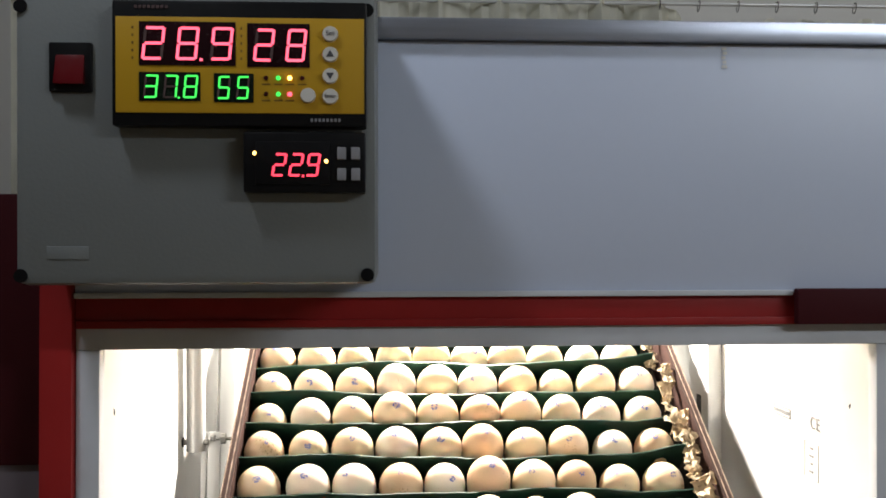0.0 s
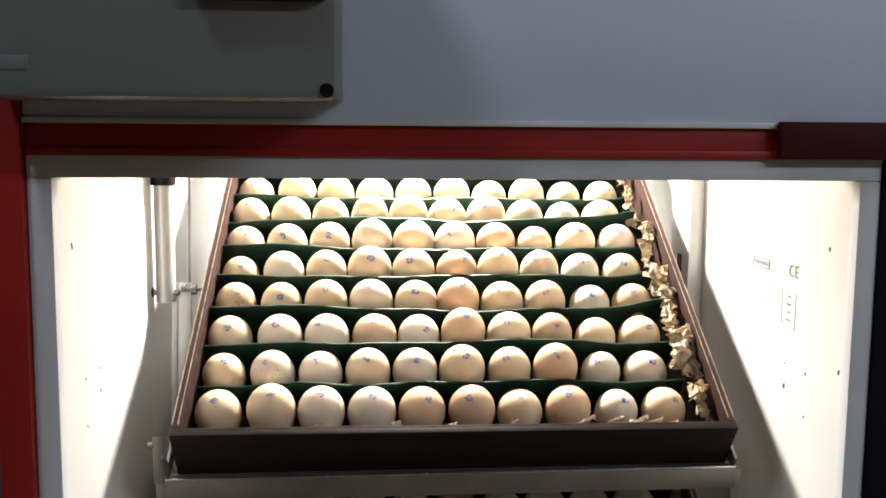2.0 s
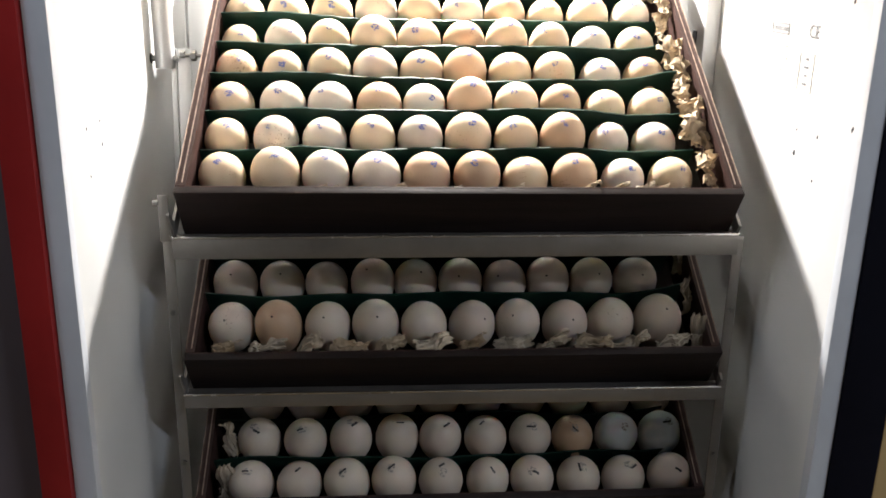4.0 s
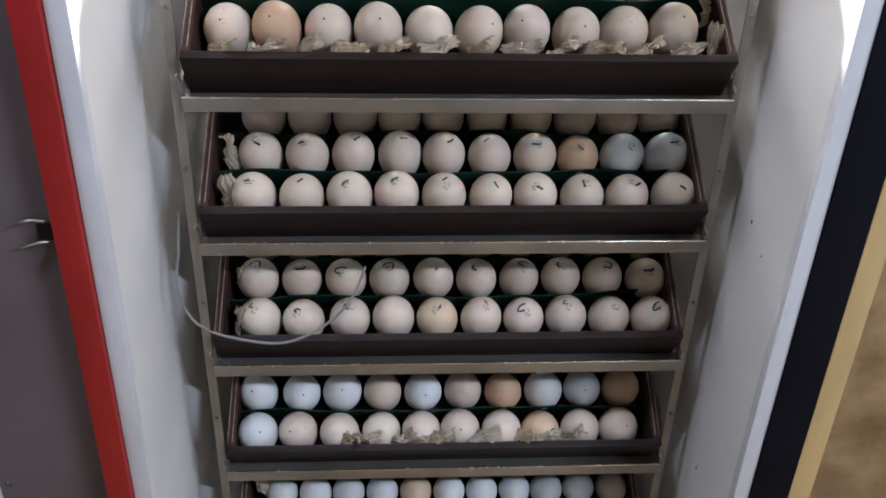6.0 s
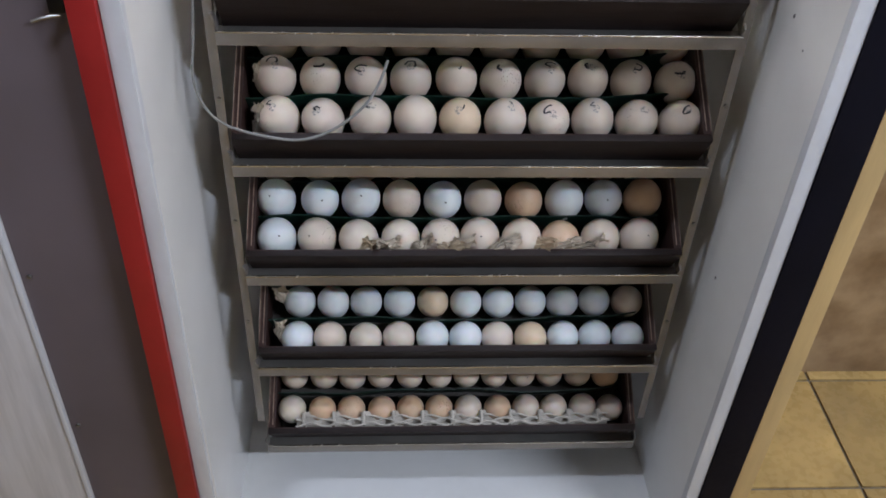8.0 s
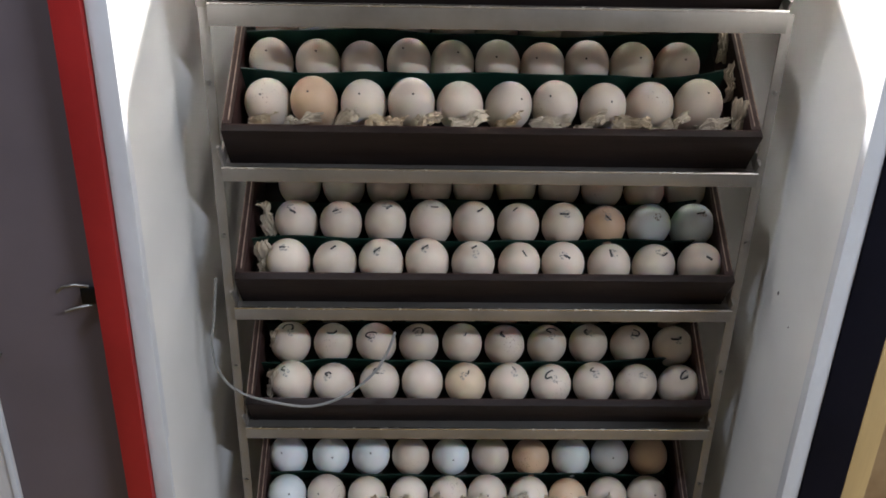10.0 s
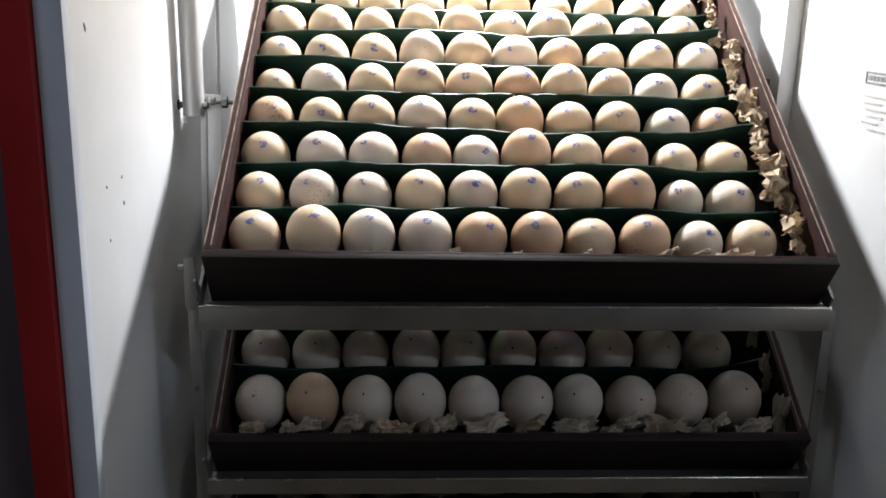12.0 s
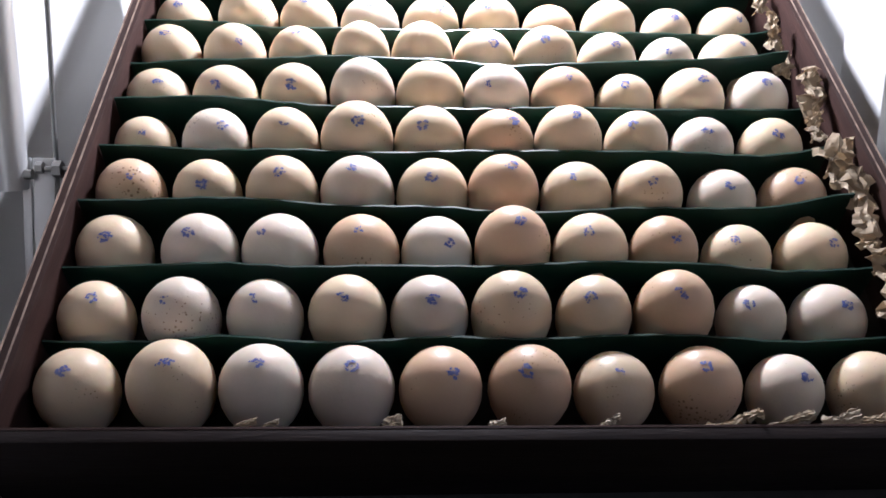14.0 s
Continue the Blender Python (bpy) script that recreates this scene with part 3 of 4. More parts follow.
part("nut", rodded((0.007, -0.004, 0), (0.012, -0.004, 0), 0.0052, 6), ZINC, lever)
part("nut", rodded((-0.003, -0.004, 0.001), (0.001, -0.004, 0.001), 0.0036, 6), ZINC, lever)
wire = part("drive_cable", tube_along([(-0.012 + 0.002 * math.sin(5 * q), 0.165 + 0.006 * math.sin(3.2 * q) , 1.70 - 0.42 * q) for q in [i / 24 for i in range(25)]], 0.0016), WIRE)
tagged(wire, "thin grey cable hanging beside the actuator tube", "cable")

# ---- trays ----
TRAY_W0, TRAY_W1, DEPTH, RIM = 0.007, 0.491, 0.488, 0.0515


def egg_tray(k, x0, x1, top_of_divider, rows, x_end, first, pitch=0.0457, waves=""):
    """waves: the height of each divider at ten even steps, a digit for 2 mm each."""
    m = tray_pose(k)
    rim = RIM if k == 0 else 0.0485 if k == 1 else 0.0472
    tray = thing("egg_tray", m, "dark brown wooden egg tray with green divider strips, tilted forward", "tray", "trays in the rack")
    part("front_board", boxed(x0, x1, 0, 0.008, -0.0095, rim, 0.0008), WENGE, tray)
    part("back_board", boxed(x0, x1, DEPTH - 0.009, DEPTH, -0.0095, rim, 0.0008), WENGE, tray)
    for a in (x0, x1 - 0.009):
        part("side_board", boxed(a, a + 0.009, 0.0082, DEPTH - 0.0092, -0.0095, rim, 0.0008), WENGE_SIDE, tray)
    for a in (x0 + 0.0004, x0 + 0.0052, x1 - 0.0014, x1 - 0.0062):
        part("worn_arris", boxed(a, a + 0.0010, 0.012, DEPTH - 0.012, rim - 0.0012, rim + 0.0002), WORN, tray)
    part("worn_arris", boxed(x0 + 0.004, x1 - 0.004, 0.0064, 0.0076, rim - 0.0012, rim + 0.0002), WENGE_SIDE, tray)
    part("base", boxed(x0 + 0.0088, x1 - 0.0088, 0.0078, DEPTH - 0.0092, -0.0095, -0.0055), DARKBASE, tray)
    rnd = random.Random(50 + k)
    for r in rows:
        u = first + pitch * (r + 0.5)
        wave = [0.032 + 0.002 * int(d) for d in waves.split()[r]] if r < len(waves.split()) else []
        xs = [x0 + 0.0095 + (x_end - x0 - 0.0095) * i / 40 for i in range(41)]
        bm = bmesh.new()
        ph, ph2 = rnd.uniform(0, 6), rnd.uniform(0, 6)
        cols = []
        for i, x in enumerate(xs):
            h = top_of_divider + 0.0016 * math.sin(2.1 * math.pi * i / 40 + ph) + 0.0009 * math.sin(5.3 * math.pi * i / 40 + ph2)
            if wave:
                q = min(int(i * 9 / 40), 8)
                f = i * 9 / 40 - q
                f = f * f * (3 - 2 * f)
                h = wave[q] * (1 - f) + wave[q + 1] * f + 0.0004 * math.sin(2.9 * i + ph)
            uu = u + 0.0022 * math.sin(3.1 * math.pi * i / 40 + ph2) + 0.001 * math.sin(8 * math.pi * i / 40 + ph)
            curl = 0.006 * max(0, (i - 34) / 6) ** 2
            cols.append([bm.verts.new((x, uu + d + curl, z)) for d, z in ((0, -0.005), (0.0004 - 0.002, h), (0.0016 - 0.002, h), (0.0016, -0.005))])
        for a, b in zip(cols, cols[1:]):
            for q in range(4):
                bm.faces.new((a[q], a[(q + 1) % 4], b[(q + 1) % 4], b[q]))
        bm.faces.new(cols[0])
        bm.faces.new(cols[-1][::-1])
        part("divider", bm, GREEN, tray)
    return m


# ---- eggs ----
U0, PITCH, EX0, EPITCH = 0.046, 0.0457, 0.041, 0.0441
EGG_R, EGG_L = 0.0212, 0.0276


def egg_radius(z):
    q = max(-1, min(1, z / EGG_L))
    return EGG_R * math.sqrt(max(0, 1 - q * q)) * (1 + 0.10 * q)


def egg_mesh(name, material):
    bm = bmesh.new()
    rings, sides = 14, 26
    prev = None
    bottom, topv = bm.verts.new((0, 0, -EGG_L)), bm.verts.new((0, 0, EGG_L))
    for i in range(1, rings):
        z = -EGG_L * math.cos(math.pi * i / rings)
        ring = [bm.verts.new((egg_radius(z) * math.cos(2 * math.pi * j / sides), egg_radius(z) * math.sin(2 * math.pi * j / sides), z)) for j in range(sides)]
        for j in range(sides):
            n = (j + 1) % sides
            bm.faces.new((bottom, ring[n], ring[j]) if prev is None else (prev[j], prev[n], ring[n], ring[j]))
        prev = ring
    for j in range(sides):
        bm.faces.new((prev[j], prev[(j + 1) % sides], topv))
    return mesh_of(name, bm, material)


EGGS = {k: egg_mesh("egg_" + k, m) for k, m in SHELLS.items()}


def mark_mesh(name, path, width, material):
    """A stroke on the upper shell: path in metres on the egg's crown, drawn round the spot towards -y."""
    bm = bmesh.new()
    prev = None
    for i, (a, b) in enumerate(path):
        p, q = path[max(i - 1, 0)], path[min(i + 1, len(path) - 1)]
        d = Vector((q[0] - p[0], q[1] - p[1])).normalized()
        w = width * (0.6 + 0.5 * abs(math.sin(i * 1.9)))
        pair = []
        for s in (-1, 1):
            x, y = a - s * d.y * w / 2, b + s * d.x * w / 2
            rr = math.hypot(x, y)
            z = EGG_L * 0.2
            for _ in range(30):   # find the height on the shell
                z = EGG_L * math.sqrt(max(0.0, 1 - (rr / (EGG_R * (1 + 0.10 * z / EGG_L))) ** 2))
            n = Vector((x / EGG_R ** 2, y / EGG_R ** 2, z / EGG_L ** 2)).normalized()
            pair.append(bm.verts.new(Vector((x, y, z)) + 0.00025 * n))
        if prev:
            bm.faces.new((prev[0], prev[1], pair[1], pair[0]))
        prev = pair
    return mesh_of(name, bm, material)


rm = random.Random(7)
def stamp_mesh(rnd, flecks, rx, ry, cy, ring, ink=None):
    """A smudged oval print: patches of ink that lie on the shell, most of them on the rim, with bare places between."""
    bm = bmesh.new()
    gap, wide = rnd.uniform(0, 6.28), rnd.uniform(0.4, 1.7)
    lean = rnd.uniform(-0.5, 0.5)
    for _ in range(flecks):
        a = gap + wide + rnd.random() * (6.28 - wide)
        q = rnd.gauss(0.82, 0.13) if rnd.random() < ring else rnd.random() ** 0.7
        ex, ey = rx * q * math.cos(a), ry * q * math.sin(a)
        cx0, cy0, turn = ex * math.cos(lean) - ey * math.sin(lean), cy + ex * math.sin(lean) + ey * math.cos(lean), rnd.uniform(0, 6)
        w = rnd.choice((0.0003, 0.0005, 0.0008, 0.0011))
        vs = []
        for b in range(6):
            x = cx0 + w * math.cos(turn + 1.0472 * b) * rnd.uniform(0.5, 1.2)
            y = cy0 + w * math.sin(turn + 1.0472 * b) * rnd.uniform(0.4, 0.9)
            rr, z = math.hypot(x, y), EGG_L * 0.9
            for _ in range(20):
                z = EGG_L * math.sqrt(max(0.0, 1 - (rr / (EGG_R * (1 + 0.10 * z / EGG_L))) ** 2))
            n = Vector((x / EGG_R ** 2, y / EGG_R ** 2, z / EGG_L ** 2)).normalized()
            vs.append(bm.verts.new(Vector((x, y, z)) + 0.00022 * n))
        bm.faces.new(vs)
    return mesh_of("stamp", bm, ink or INKBLUE)


PRINTS = ((32, 0.0034, 0.0026, 0.8), (44, 0.0036, 0.0027, 0.6), (18, 0.0034, 0.0018, 0.4), (36, 0.0031, 0.0029, 0.95), (24, 0.0042, 0.0022, 0.4), (13, 0.0024, 0.0022, 0.6), (42, 0.0035, 0.0029, 0.9), (22, 0.0030, 0.0024, 0.8))
def dash_path(turn, cx0, cy0, long, bow):
    """A short pen stroke across the crown."""
    c, n = math.cos(turn), math.sin(turn)
    return [(cx0 + c * q - n * bow * (1 - (2 * q / long) ** 2), cy0 + n * q + c * bow * (1 - (2 * q / long) ** 2)) for q in [long * (i / 8 - 0.5) for i in range(9)]]


DASHES = [mark_mesh("dash", dash_path(rm.uniform(-0.9, 1.1), rm.uniform(-0.003, 0.005), rm.uniform(-0.003, 0.006), rm.uniform(0.006, 0.0095), rm.uniform(-0.0007, 0.0009)), rm.uniform(0.0017, 0.0025), INKBLACK) for _ in range(12)]


def hook(r, a0, a1, cy, flat):
    return [((r + 0.0007 * math.sin(3 * a + r * 900)) * math.cos(a), cy + flat * (r + 0.0005 * math.cos(2.3 * a)) * math.sin(a)) for a in [a0 + (a1 - a0) * i / 26 for i in range(27)]]


SCRAWLS = [mark_mesh("scrawl", hook(rm.uniform(0.0034, 0.0062), a0, a0 + rm.uniform(1.6, 4.4), rm.uniform(0.0005, 0.006), rm.uniform(0.5, 0.95)), rm.uniform(0.0015, 0.0028), INKBLACK) for a0 in (0.2, -1.0, 0.9, 2.4, -2.1, 0.5, 1.6, 3.1, 4.2, 5.0)]
SMUDGES = [stamp_mesh(rm, 46, 0.0046, 0.0038, 0.0020, 0.55, INKGREY), stamp_mesh(rm, 34, 0.0040, 0.0046, -0.0015, 0.6, INKGREY)]
DOTS = [mark_mesh("dot", [(-0.0008, -0.009), (0.0, -0.0088), (0.001, -0.0092)], 0.0015, INKBLACK)]


KIND = {"c": "cream", "t": "tan", "w": "white", "p": "pale", "b": "blue"}
SHADE = {"c": "cream", "t": "tan-brown", "w": "chalky white", "p": "pale beige", "b": "bluish white"}


def lay_eggs(tray_m, k, starts, pitches, rows, sizes, marks, share, group, label, size=1.0, first=U0, row_pitch=PITCH):
    """Rows of eggs in a lower tray: a letter for each egg's shell, a digit for its size."""
    rnd = random.Random(100 + k)
    for r, row in enumerate(rows.split()):
        grades = sizes.split()[r % len(sizes.split())]
        for c, kind in enumerate(row):
            s = size * (0.90 + 0.02 * int(grades[c % len(grades)]) + rnd.uniform(-0.008, 0.008))
            ln = rnd.uniform(0.96, 1.05)
            x = starts[min(r, 1)] + pitches[min(r, 1)] * c + rnd.uniform(-0.001, 0.001) + 0.0012 * math.sin(math.pi * c / (len(row) - 1))
            ob = new("egg", EGGS[KIND[kind]])
            ob.matrix_world = tray_m @ Matrix.Translation((x, first + row_pitch * r + rnd.uniform(-0.0012, 0.0012), -0.0055 + EGG_L * s * ln)) @ pose(0, 0, 0, rnd.uniform(-9, 9), rnd.uniform(-9, 9), rnd.uniform(-50, 50)) @ Matrix.Diagonal((s, s, s * ln, 1))
            tagged(ob, f"{SHADE[kind]} {label}", "egg", group)
            if rnd.random() < share:
                mk = new("ink_mark", rnd.choice(marks))
                mk.parent = ob
            if k in (2, 3) and rnd.random() < 0.75:
                mk = new("faded_mark", rnd.choice(SMUDGES))
                mk.parent = ob


def lay_top_eggs(tray_m):
    """The stamped eggs of the top tray. Row by row a letter for the shell and digits for girth, length,
    sideways shift and the stamp's place on the crown."""
    rnd = random.Random(100)
    shells = "ccwpttctwc cppcpcctwp cpptwtctcc tccpctccwt cpccctccpc cccpcwtccw ccccccccwc cccpcctccc cpccccpccc ccpcccccpc".split()
    girth = "5767665534 4556675625 6777577445 5578777655 3669877555 6777987485 5755778647".split()
    length = "3542341422 3434455741 3333474622 5554463523 4566557744 3458555546 6569745443".split()
    shift = "2556788899 1222223232 1568767666 1234545588 0112455556 0124567679 1111000000".split()
    across = "5655835379 7334662317 6415962618 7564472443 6966386144 7455716365 5856583637".split()
    forward = "2211221123 1323333322 4211522513 3521412432 4334411234 3565342222 2515543352".split()
    design = "1403165317 3527103461 1625713240 5134062713 2450316741 0317425610 4526031752".split()
    for r, row in enumerate(shells):
        q = r % 7
        for c, kind in enumerate(row):
            s = 0.82 + 0.03 * int(girth[q][c])
            ln = 0.84 + 0.035 * int(length[q][c])
            x = EX0 + EPITCH * c + 0.001 * (int(shift[q][c]) - 5)
            sx, sy = 0.0018 * (int(across[q][c]) - 5), -0.0018 * int(forward[q][c]) - 0.0006
            ob = new("egg", EGGS[KIND[kind]])
            ob.matrix_world = tray_m @ Matrix.Translation((x, U0 + PITCH * r, -0.0055 + EGG_L * s * ln)) @ pose(0, 0, 0, rnd.uniform(-3, 3), rnd.uniform(-3, 3), 0) @ Matrix.Diagonal((s, s, s * ln, 1))
            tagged(ob, f"{SHADE[kind]} egg with blue ink stamp in tray row", "egg", "eggs in the top tray")
            if r > 4 and c in (3, 4) and q != 0:
                continue
            n, rx, ry, ring = PRINTS[int(design[q][c]) % 8]
            mk = new("ink_mark", stamp_mesh(rnd, n, rx, ry, -math.hypot(sx, sy), ring))
            mk.matrix_basis = pose(0, 0, 0, 0, 0, math.degrees(math.atan2(sx, -sy)))
            mk.parent = ob


m = egg_tray(0, TRAY_W0, TRAY_W1, 0.0435, range(9), 0.466, U0, PITCH, "0143322321 3466555633 7765544448 6676656667 7765554444 4667757789 5544333333")
lay_top_eggs(m)
SETS = (
    (1, (0.0379, 0.0379), (0.0448, 0.0434), "ptpppppppp pppppppppp pppppppppp", "5656665578 4535565545", DOTS, 0.8, "egg with small pen mark", 1.02, 0.050),
    (2, (0.0530, 0.0563), (0.0456, 0.0452), "ppwpppppwp ppppppptbb pppppppppp", "6676545545 5556555455", DASHES, 0.9, "egg with black pen stroke", 1.01, 0.031),
    (3, (0.0480, 0.0430), (0.0461, 0.0466), "ppppcppppp pppppppppp pppppppppp", "5556555555 5455554445", SCRAWLS, 0.95, "egg with black pen scrawl", 1.02, 0.033),
    (4, (0.0350, 0.0345), (0.0458, 0.0467), "bpwwppptpp bbbpbptbbt pppppppppp", "5555566455 4454444545", DOTS, 0.4, "egg in a low tray", 1.04, 0.028),
    (5, (0.0486, 0.0503), (0.0411, 0.0411), "bpwwbbwcbbb bbbbcbbbbbp ppppppppppp", "55555555455 44444444444", DOTS, 0.05, "small clean egg in low tray", 0.95, 0.022),
    (6, (0.0335, 0.0350), (0.0390, 0.0385), "wtttttptpppp pppppppppppt pppppppppppp", "545555545454 444444444444", DOTS, 0.05, "small egg in the lowest tray", 0.87, 0.034),
)
for k, starts, pitches, rows, sizes, marks, share, label, size, first in SETS:
    deep = 0.0500 if k == 1 else PITCH
    m = egg_tray(k, TRAY_W0 - 0.002, TRAY_W1 - 0.002, 0.034 if k > 1 else 0.0435, range(3), 0.470, first, deep)
    lay_eggs(m, k, starts, pitches, rows, sizes, marks, share, f"eggs in the {'second third fourth fifth sixth seventh'.split()[k - 1]} tray", label, size, first, deep)


# ---- packing scraps ----
def husk(place_m, length, width, seed, material=HUSK, crush=1.0, name="husk_scrap", label="crumpled dry husk tucked beside the eggs", category="packing"):
    """A crumpled strip of dry husk or paper."""
    rnd = random.Random(seed)
    nu, nv = 22, 9
    bm = bmesh.new()
    off = Vector((rnd.uniform(0, 50), rnd.uniform(0, 50), 0))
    grid = []
    for i in range(nu + 1):
        row = []
        for j in range(nv + 1):
            a, b = i / nu - 0.5, j / nv - 0.5
            flat = Vector((a * length, b * width, 0))
            fold = 0.22 * width * (abs(((b * 3.5 + 0.6 * math.sin(4 * a + seed)) % 1) - 0.5) - 0.25)
            ragged = 1 + 0.55 * noise.noise(Vector((a * 5 + seed, 2.0 if b > 0 else 9.0, seed))) + 0.35 * noise.noise(Vector((a * 19, b * 2 + seed, 4)))
            p = Vector((b * width * ragged, a * length * (1 + 0.25 * noise.noise(Vector((b * 6, seed, 1)))), width * 0.3 * math.cos(b * 3.0) + 2 * fold))
            d = noise.noise_vector(flat * 70 + off) * width * 0.42 + crush * (noise.noise_vector(flat * 210 + off) * width * 0.34 + noise.noise_vector(flat * 520 + off) * width * 0.12)
            row.append(bm.verts.new(p + d))
        grid.append(row)
    for i in range(nu):
        for j in range(nv):
            bm.faces.new((grid[i][j], grid[i + 1][j], grid[i + 1][j + 1], grid[i][j + 1]))
    bmesh.ops.solidify(bm, geom=bm.faces[:], thickness=0.0004)
    ob = new(name, mesh_of(name, bm, material))
    ob.matrix_world = place_m
    return tagged(ob, label, category, name.replace("_", " ") + "s")


T0 = pose(0.0, 0.013, BAR1, TILT_TRAY, 0, 0)
for i, (x, u, n, ln, w, rz) in enumerate(((0.471, 0.040, 0.038, 0.036, 0.015, 10), (0.468, 0.100, 0.042, 0.050, 0.020, -8), (0.475, 0.088, 0.039, 0.040, 0.014, 15), (0.470, 0.142, 0.039, 0.030, 0.015, 0), (0.468, 0.184, 0.043, 0.046, 0.018, 12), (0.474, 0.203, 0.042, 0.030, 0.012, -20), (0.465, 0.232, 0.042, 0.022, 0.009, 0), (0.470, 0.262, 0.043, 0.044, 0.014, -4), (0.465, 0.303, 0.039, 0.024, 0.010, -15), (0.466, 0.338, 0.041, 0.028, 0.012, 8), (0.468, 0.385, 0.041, 0.034, 0.011, 2))):
    husk(T0 @ pose(x, u, n, 20 - 7 * (i % 3), 15 * (i % 2), rz), ln, w, i + 1)
for i, (x, ln, w, pale) in enumerate(((0.128, 0.014, 0.006, False), (0.140, 0.010, 0.006, True), (0.196, 0.012, 0.010, True), (0.244, 0.010, 0.008, True), (0.298, 0.012, 0.009, True), (0.357, 0.028, 0.012, False), (0.384, 0.024, 0.008, False), (0.408, 0.020, 0.012, True), (0.422, 0.016, 0.007, False), (0.438, 0.010, 0.006, True))):
    husk(T0 @ pose(x, 0.0125, 0.0455, -30, 0, 90), 0.9 * ln, 0.6 * w, 40 + i, FLUFF if pale else HUSK, 0.3, "shell_scrap", "pale scrap wedged behind the tray's front board", "scrap")
for k, xs in ((1, [0.04 + 0.037 * i for i in range(12)]), (4, [0.135, 0.16, 0.2, 0.23, 0.245, 0.29, 0.335, 0.36, 0.39])):
    tm = tray_pose(k)
    for i, x in enumerate(xs):
        husk(tm @ pose(x, 0.0150, 0.0455, -40 + 25 * (i % 2), 0, 90 + 14 * (i % 3 - 1)), 0.034, 0.013, 70 + 20 * k + i, FLUFF if i % 3 else HUSK, 0.25, "shell_scrap", "pale torn paper scrap along the tray front", "scrap")
for k, n in ((1, 3), (2, 2), (3, 3), (5, 2)):
    tm = tray_pose(k)
    for i in range(n):
        husk(tm @ pose((0.474 if k == 1 else 0.030), 0.03 + 0.045 * i, 0.036, 60, 0, 10 * i), 0.036, 0.013, 150 + 10 * k + i, FLUFF, 0.12, "paper_wad", "wadded pale paper filling the gap beside the eggs", "packing")

# pulp carton in the lowest tray
tm = tray_pose(6)
bm = bmesh.new()
for j in range(4):   # wavy rims of the pulp cells, meeting in knots
    pts = [Vector((0.040 + 0.415 * i / 150, 0.0115 + 0.0048 * j + 0.0022 * (1 if j % 2 else -1) * math.cos(2 * math.pi * i / 150 * 10.6), 0.043 - 0.0035 * j + 0.0016 * math.sin(i * 0.9 + j) * math.sin(i * 0.23))) for i in range(151)]
    piece = tube_along(pts, 0.0014, 6)
    me = bpy.data.meshes.new("rim")
    piece.to_mesh(me)
    piece.free()
    bm.from_mesh(me)
    bpy.data.meshes.remove(me)
for i in range(11):
    block(bm, 0.048 + 0.0391 * i, 0.052 + 0.0391 * i, 0.010, 0.029, 0.028, 0.041, 0.0012, 1)
block(bm, 0.040, 0.455, 0.010, 0.030, 0.026, 0.030)
carton = new("egg_carton", mesh_of("egg_carton", bm, CARTON))
carton.matrix_world = tm
tagged(carton, "grey pulp egg carton edge in the lowest tray", "carton")

# loose cable loop by the fourth tray
loop = [(-0.016, 0.0, 0.985), (-0.020, -0.005, 0.945), (-0.0225, -0.015, 0.916), (-0.015, -0.022, 0.889), (0.003, -0.027, 0.871), (0.036, -0.030, 0.861), (0.074, -0.030, 0.856), (0.107, -0.028, 0.867), (0.136, -0.022, 0.889), (0.151, -0.012, 0.909), (0.160, 0.0, 0.931)]
pts = []
for i in range(len(loop) - 1):
    p0, p1, p2, p3 = [Vector(loop[min(max(i + d, 0), len(loop) - 1)]) for d in (-1, 0, 1, 2)]
    for s in range(5):
        t = s / 5
        pts.append(0.5 * ((2 * p1) + (p2 - p0) * t + (2 * p0 - 5 * p1 + 4 * p2 - p3) * t * t + (3 * p1 - p0 - 3 * p2 + p3) * t ** 3))
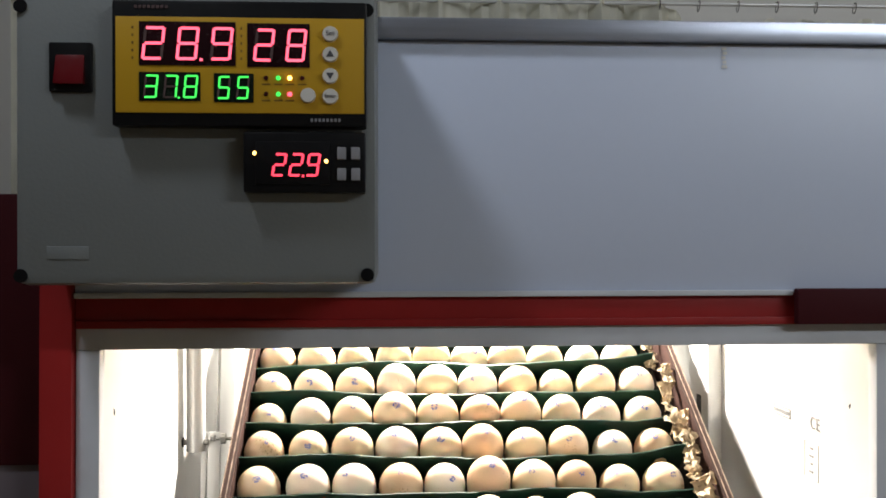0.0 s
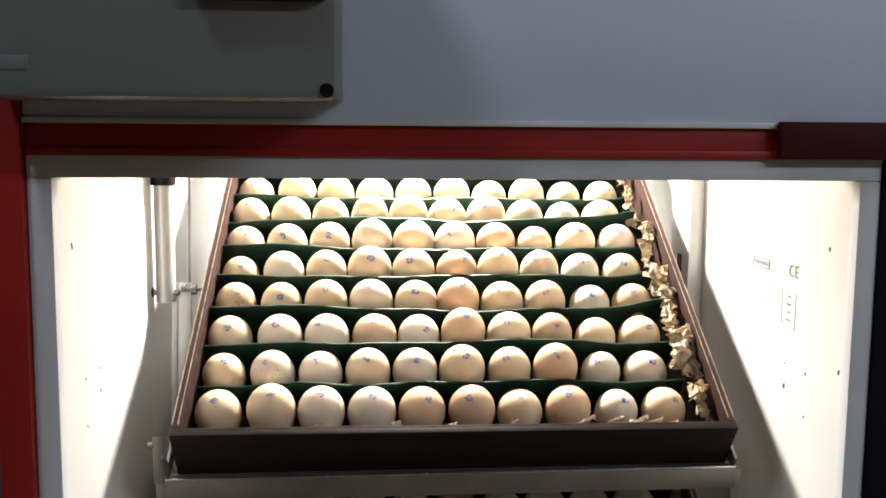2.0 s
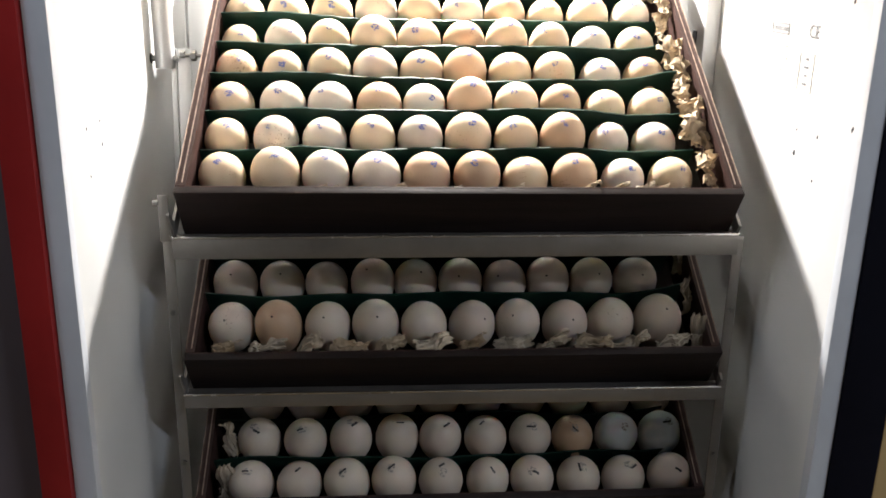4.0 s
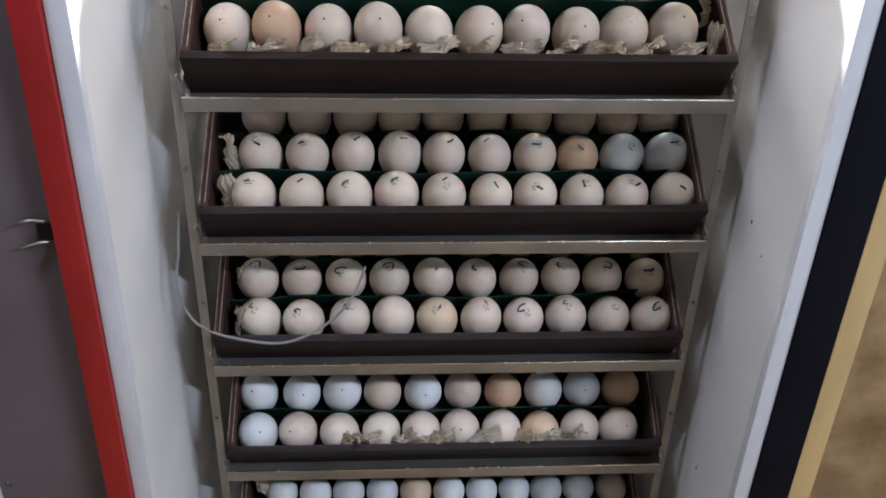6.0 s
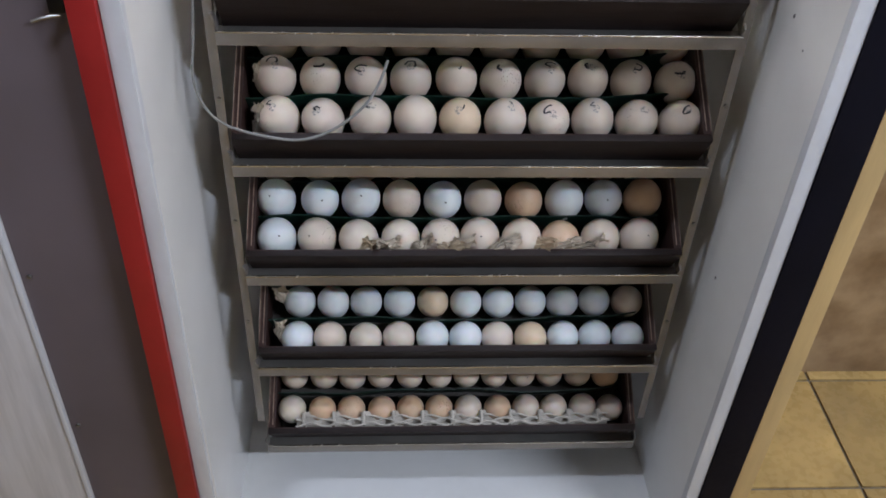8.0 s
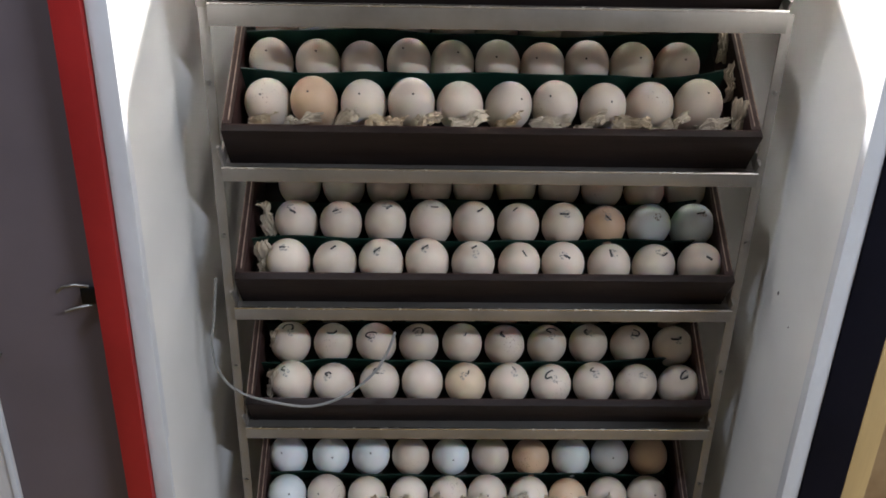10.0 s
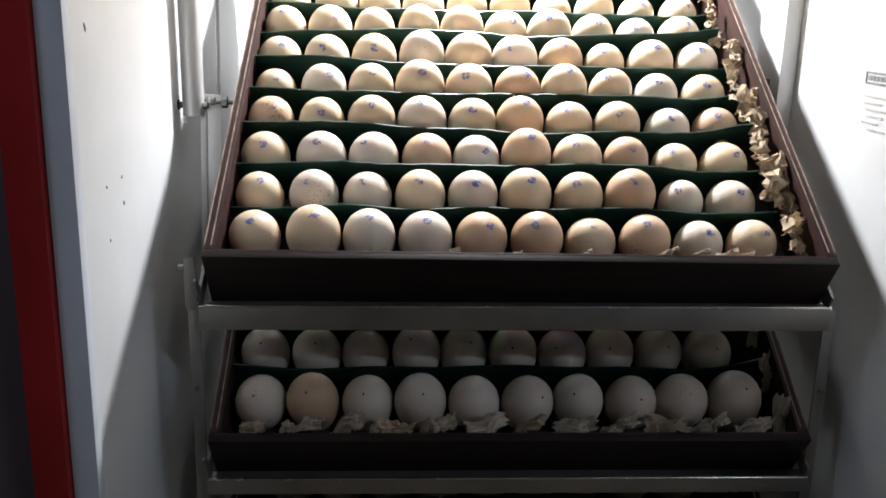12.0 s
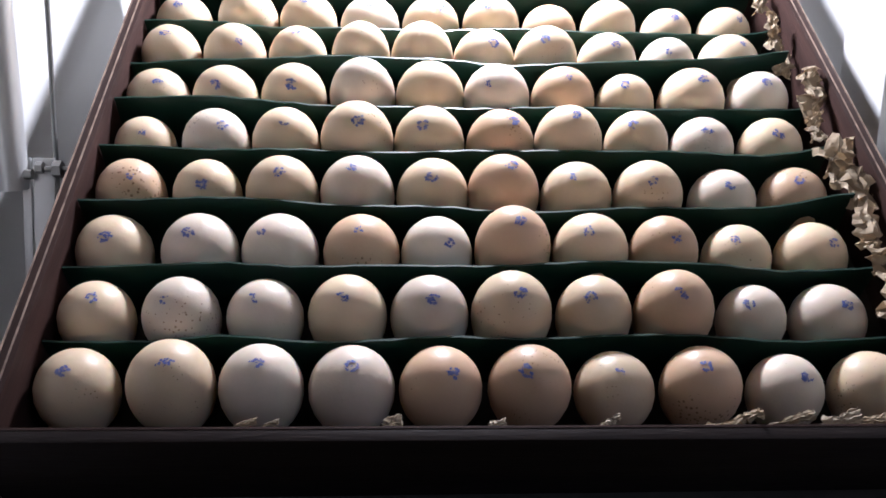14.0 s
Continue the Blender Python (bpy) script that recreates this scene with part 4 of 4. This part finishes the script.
tagged(part("sensor_cable", tube_along(pts, 0.0014), WIRE), "thin grey-white sensor cable looping over a tray", "cable")

# ---- behind the incubator: curtain on a rail ----
curtain = thing("curtain", pose(0.6, 0.60, 1.95), "cream gathered curtain hung from a metal rail", "curtain")
bm = bmesh.new()
prev = None
for i in range(361):
    x = -1.0 + 2.0 * i / 360
    y = 0.016 * math.sin(i * 0.42) + 0.007 * math.sin(i * 1.13)
    loose = min(1, max(0, (x + 0.06) / 0.10))
    top = 0.035 - 0.050 * loose + 0.006 * math.sin(i * 0.7) * loose - 0.035 * max(0, math.sin(x * 17 + 0.4) - 0.75) * 4 * loose
    pair = [bm.verts.new((x, y * f, z)) for z, f in ((-0.5, 1.2), (-0.08, 1.0), (top, 0.7))]
    if prev:
        for q in range(2):
            bm.faces.new((prev[q], pair[q], pair[q + 1], prev[q + 1]))
    prev = pair
bmesh.ops.solidify(bm, geom=bm.faces[:], thickness=0.0015)
part("cloth", bm, CLOTH, curtain)
part("rail", rodded((-1.0, -0.012, 0.009), (1.4, -0.012, 0.009), 0.003, 12), TUBE, curtain, "thin metal curtain rail")
for i in range(14):
    x = -0.02 + 0.062 * i
    part("ring", tube_along([(x + 0.001 * math.sin(a), -0.012 + 0.0055 * math.cos(a), 0.006 + 0.0085 * math.sin(a)) for a in [2 * math.pi * q / 12 for q in range(13)]], 0.0009, 6), ZINC, curtain)
for x in (-0.95, 1.35):
    part("bracket", rodded((x, -0.012, 0.009), (x, 0.0599, 0.009), 0.005, 10), ZINC, curtain)

# ---- floor tiles ----
tile_me = mesh_of("tile", boxed(-0.1465, 0.1465, -0.1465, 0.1465, 0.0, 0.006, 0.001), TILE)
cut_me = mesh_of("tile", boxed(-0.1465, 0.1465, -0.0125, 0.0125, 0.0, 0.006, 0.001), TILE)
for i in range(17):
    for j in range(11):
        t = new("tile", tile_me)
        t.location = (-2.007 + 0.3 * i, -2.53 + 0.3 * j, FLOOR)
        t.parent = floor
    t = new("tile", cut_me)
    t.location = (-2.007 + 0.3 * i, 0.636, FLOOR)
    t.parent = floor
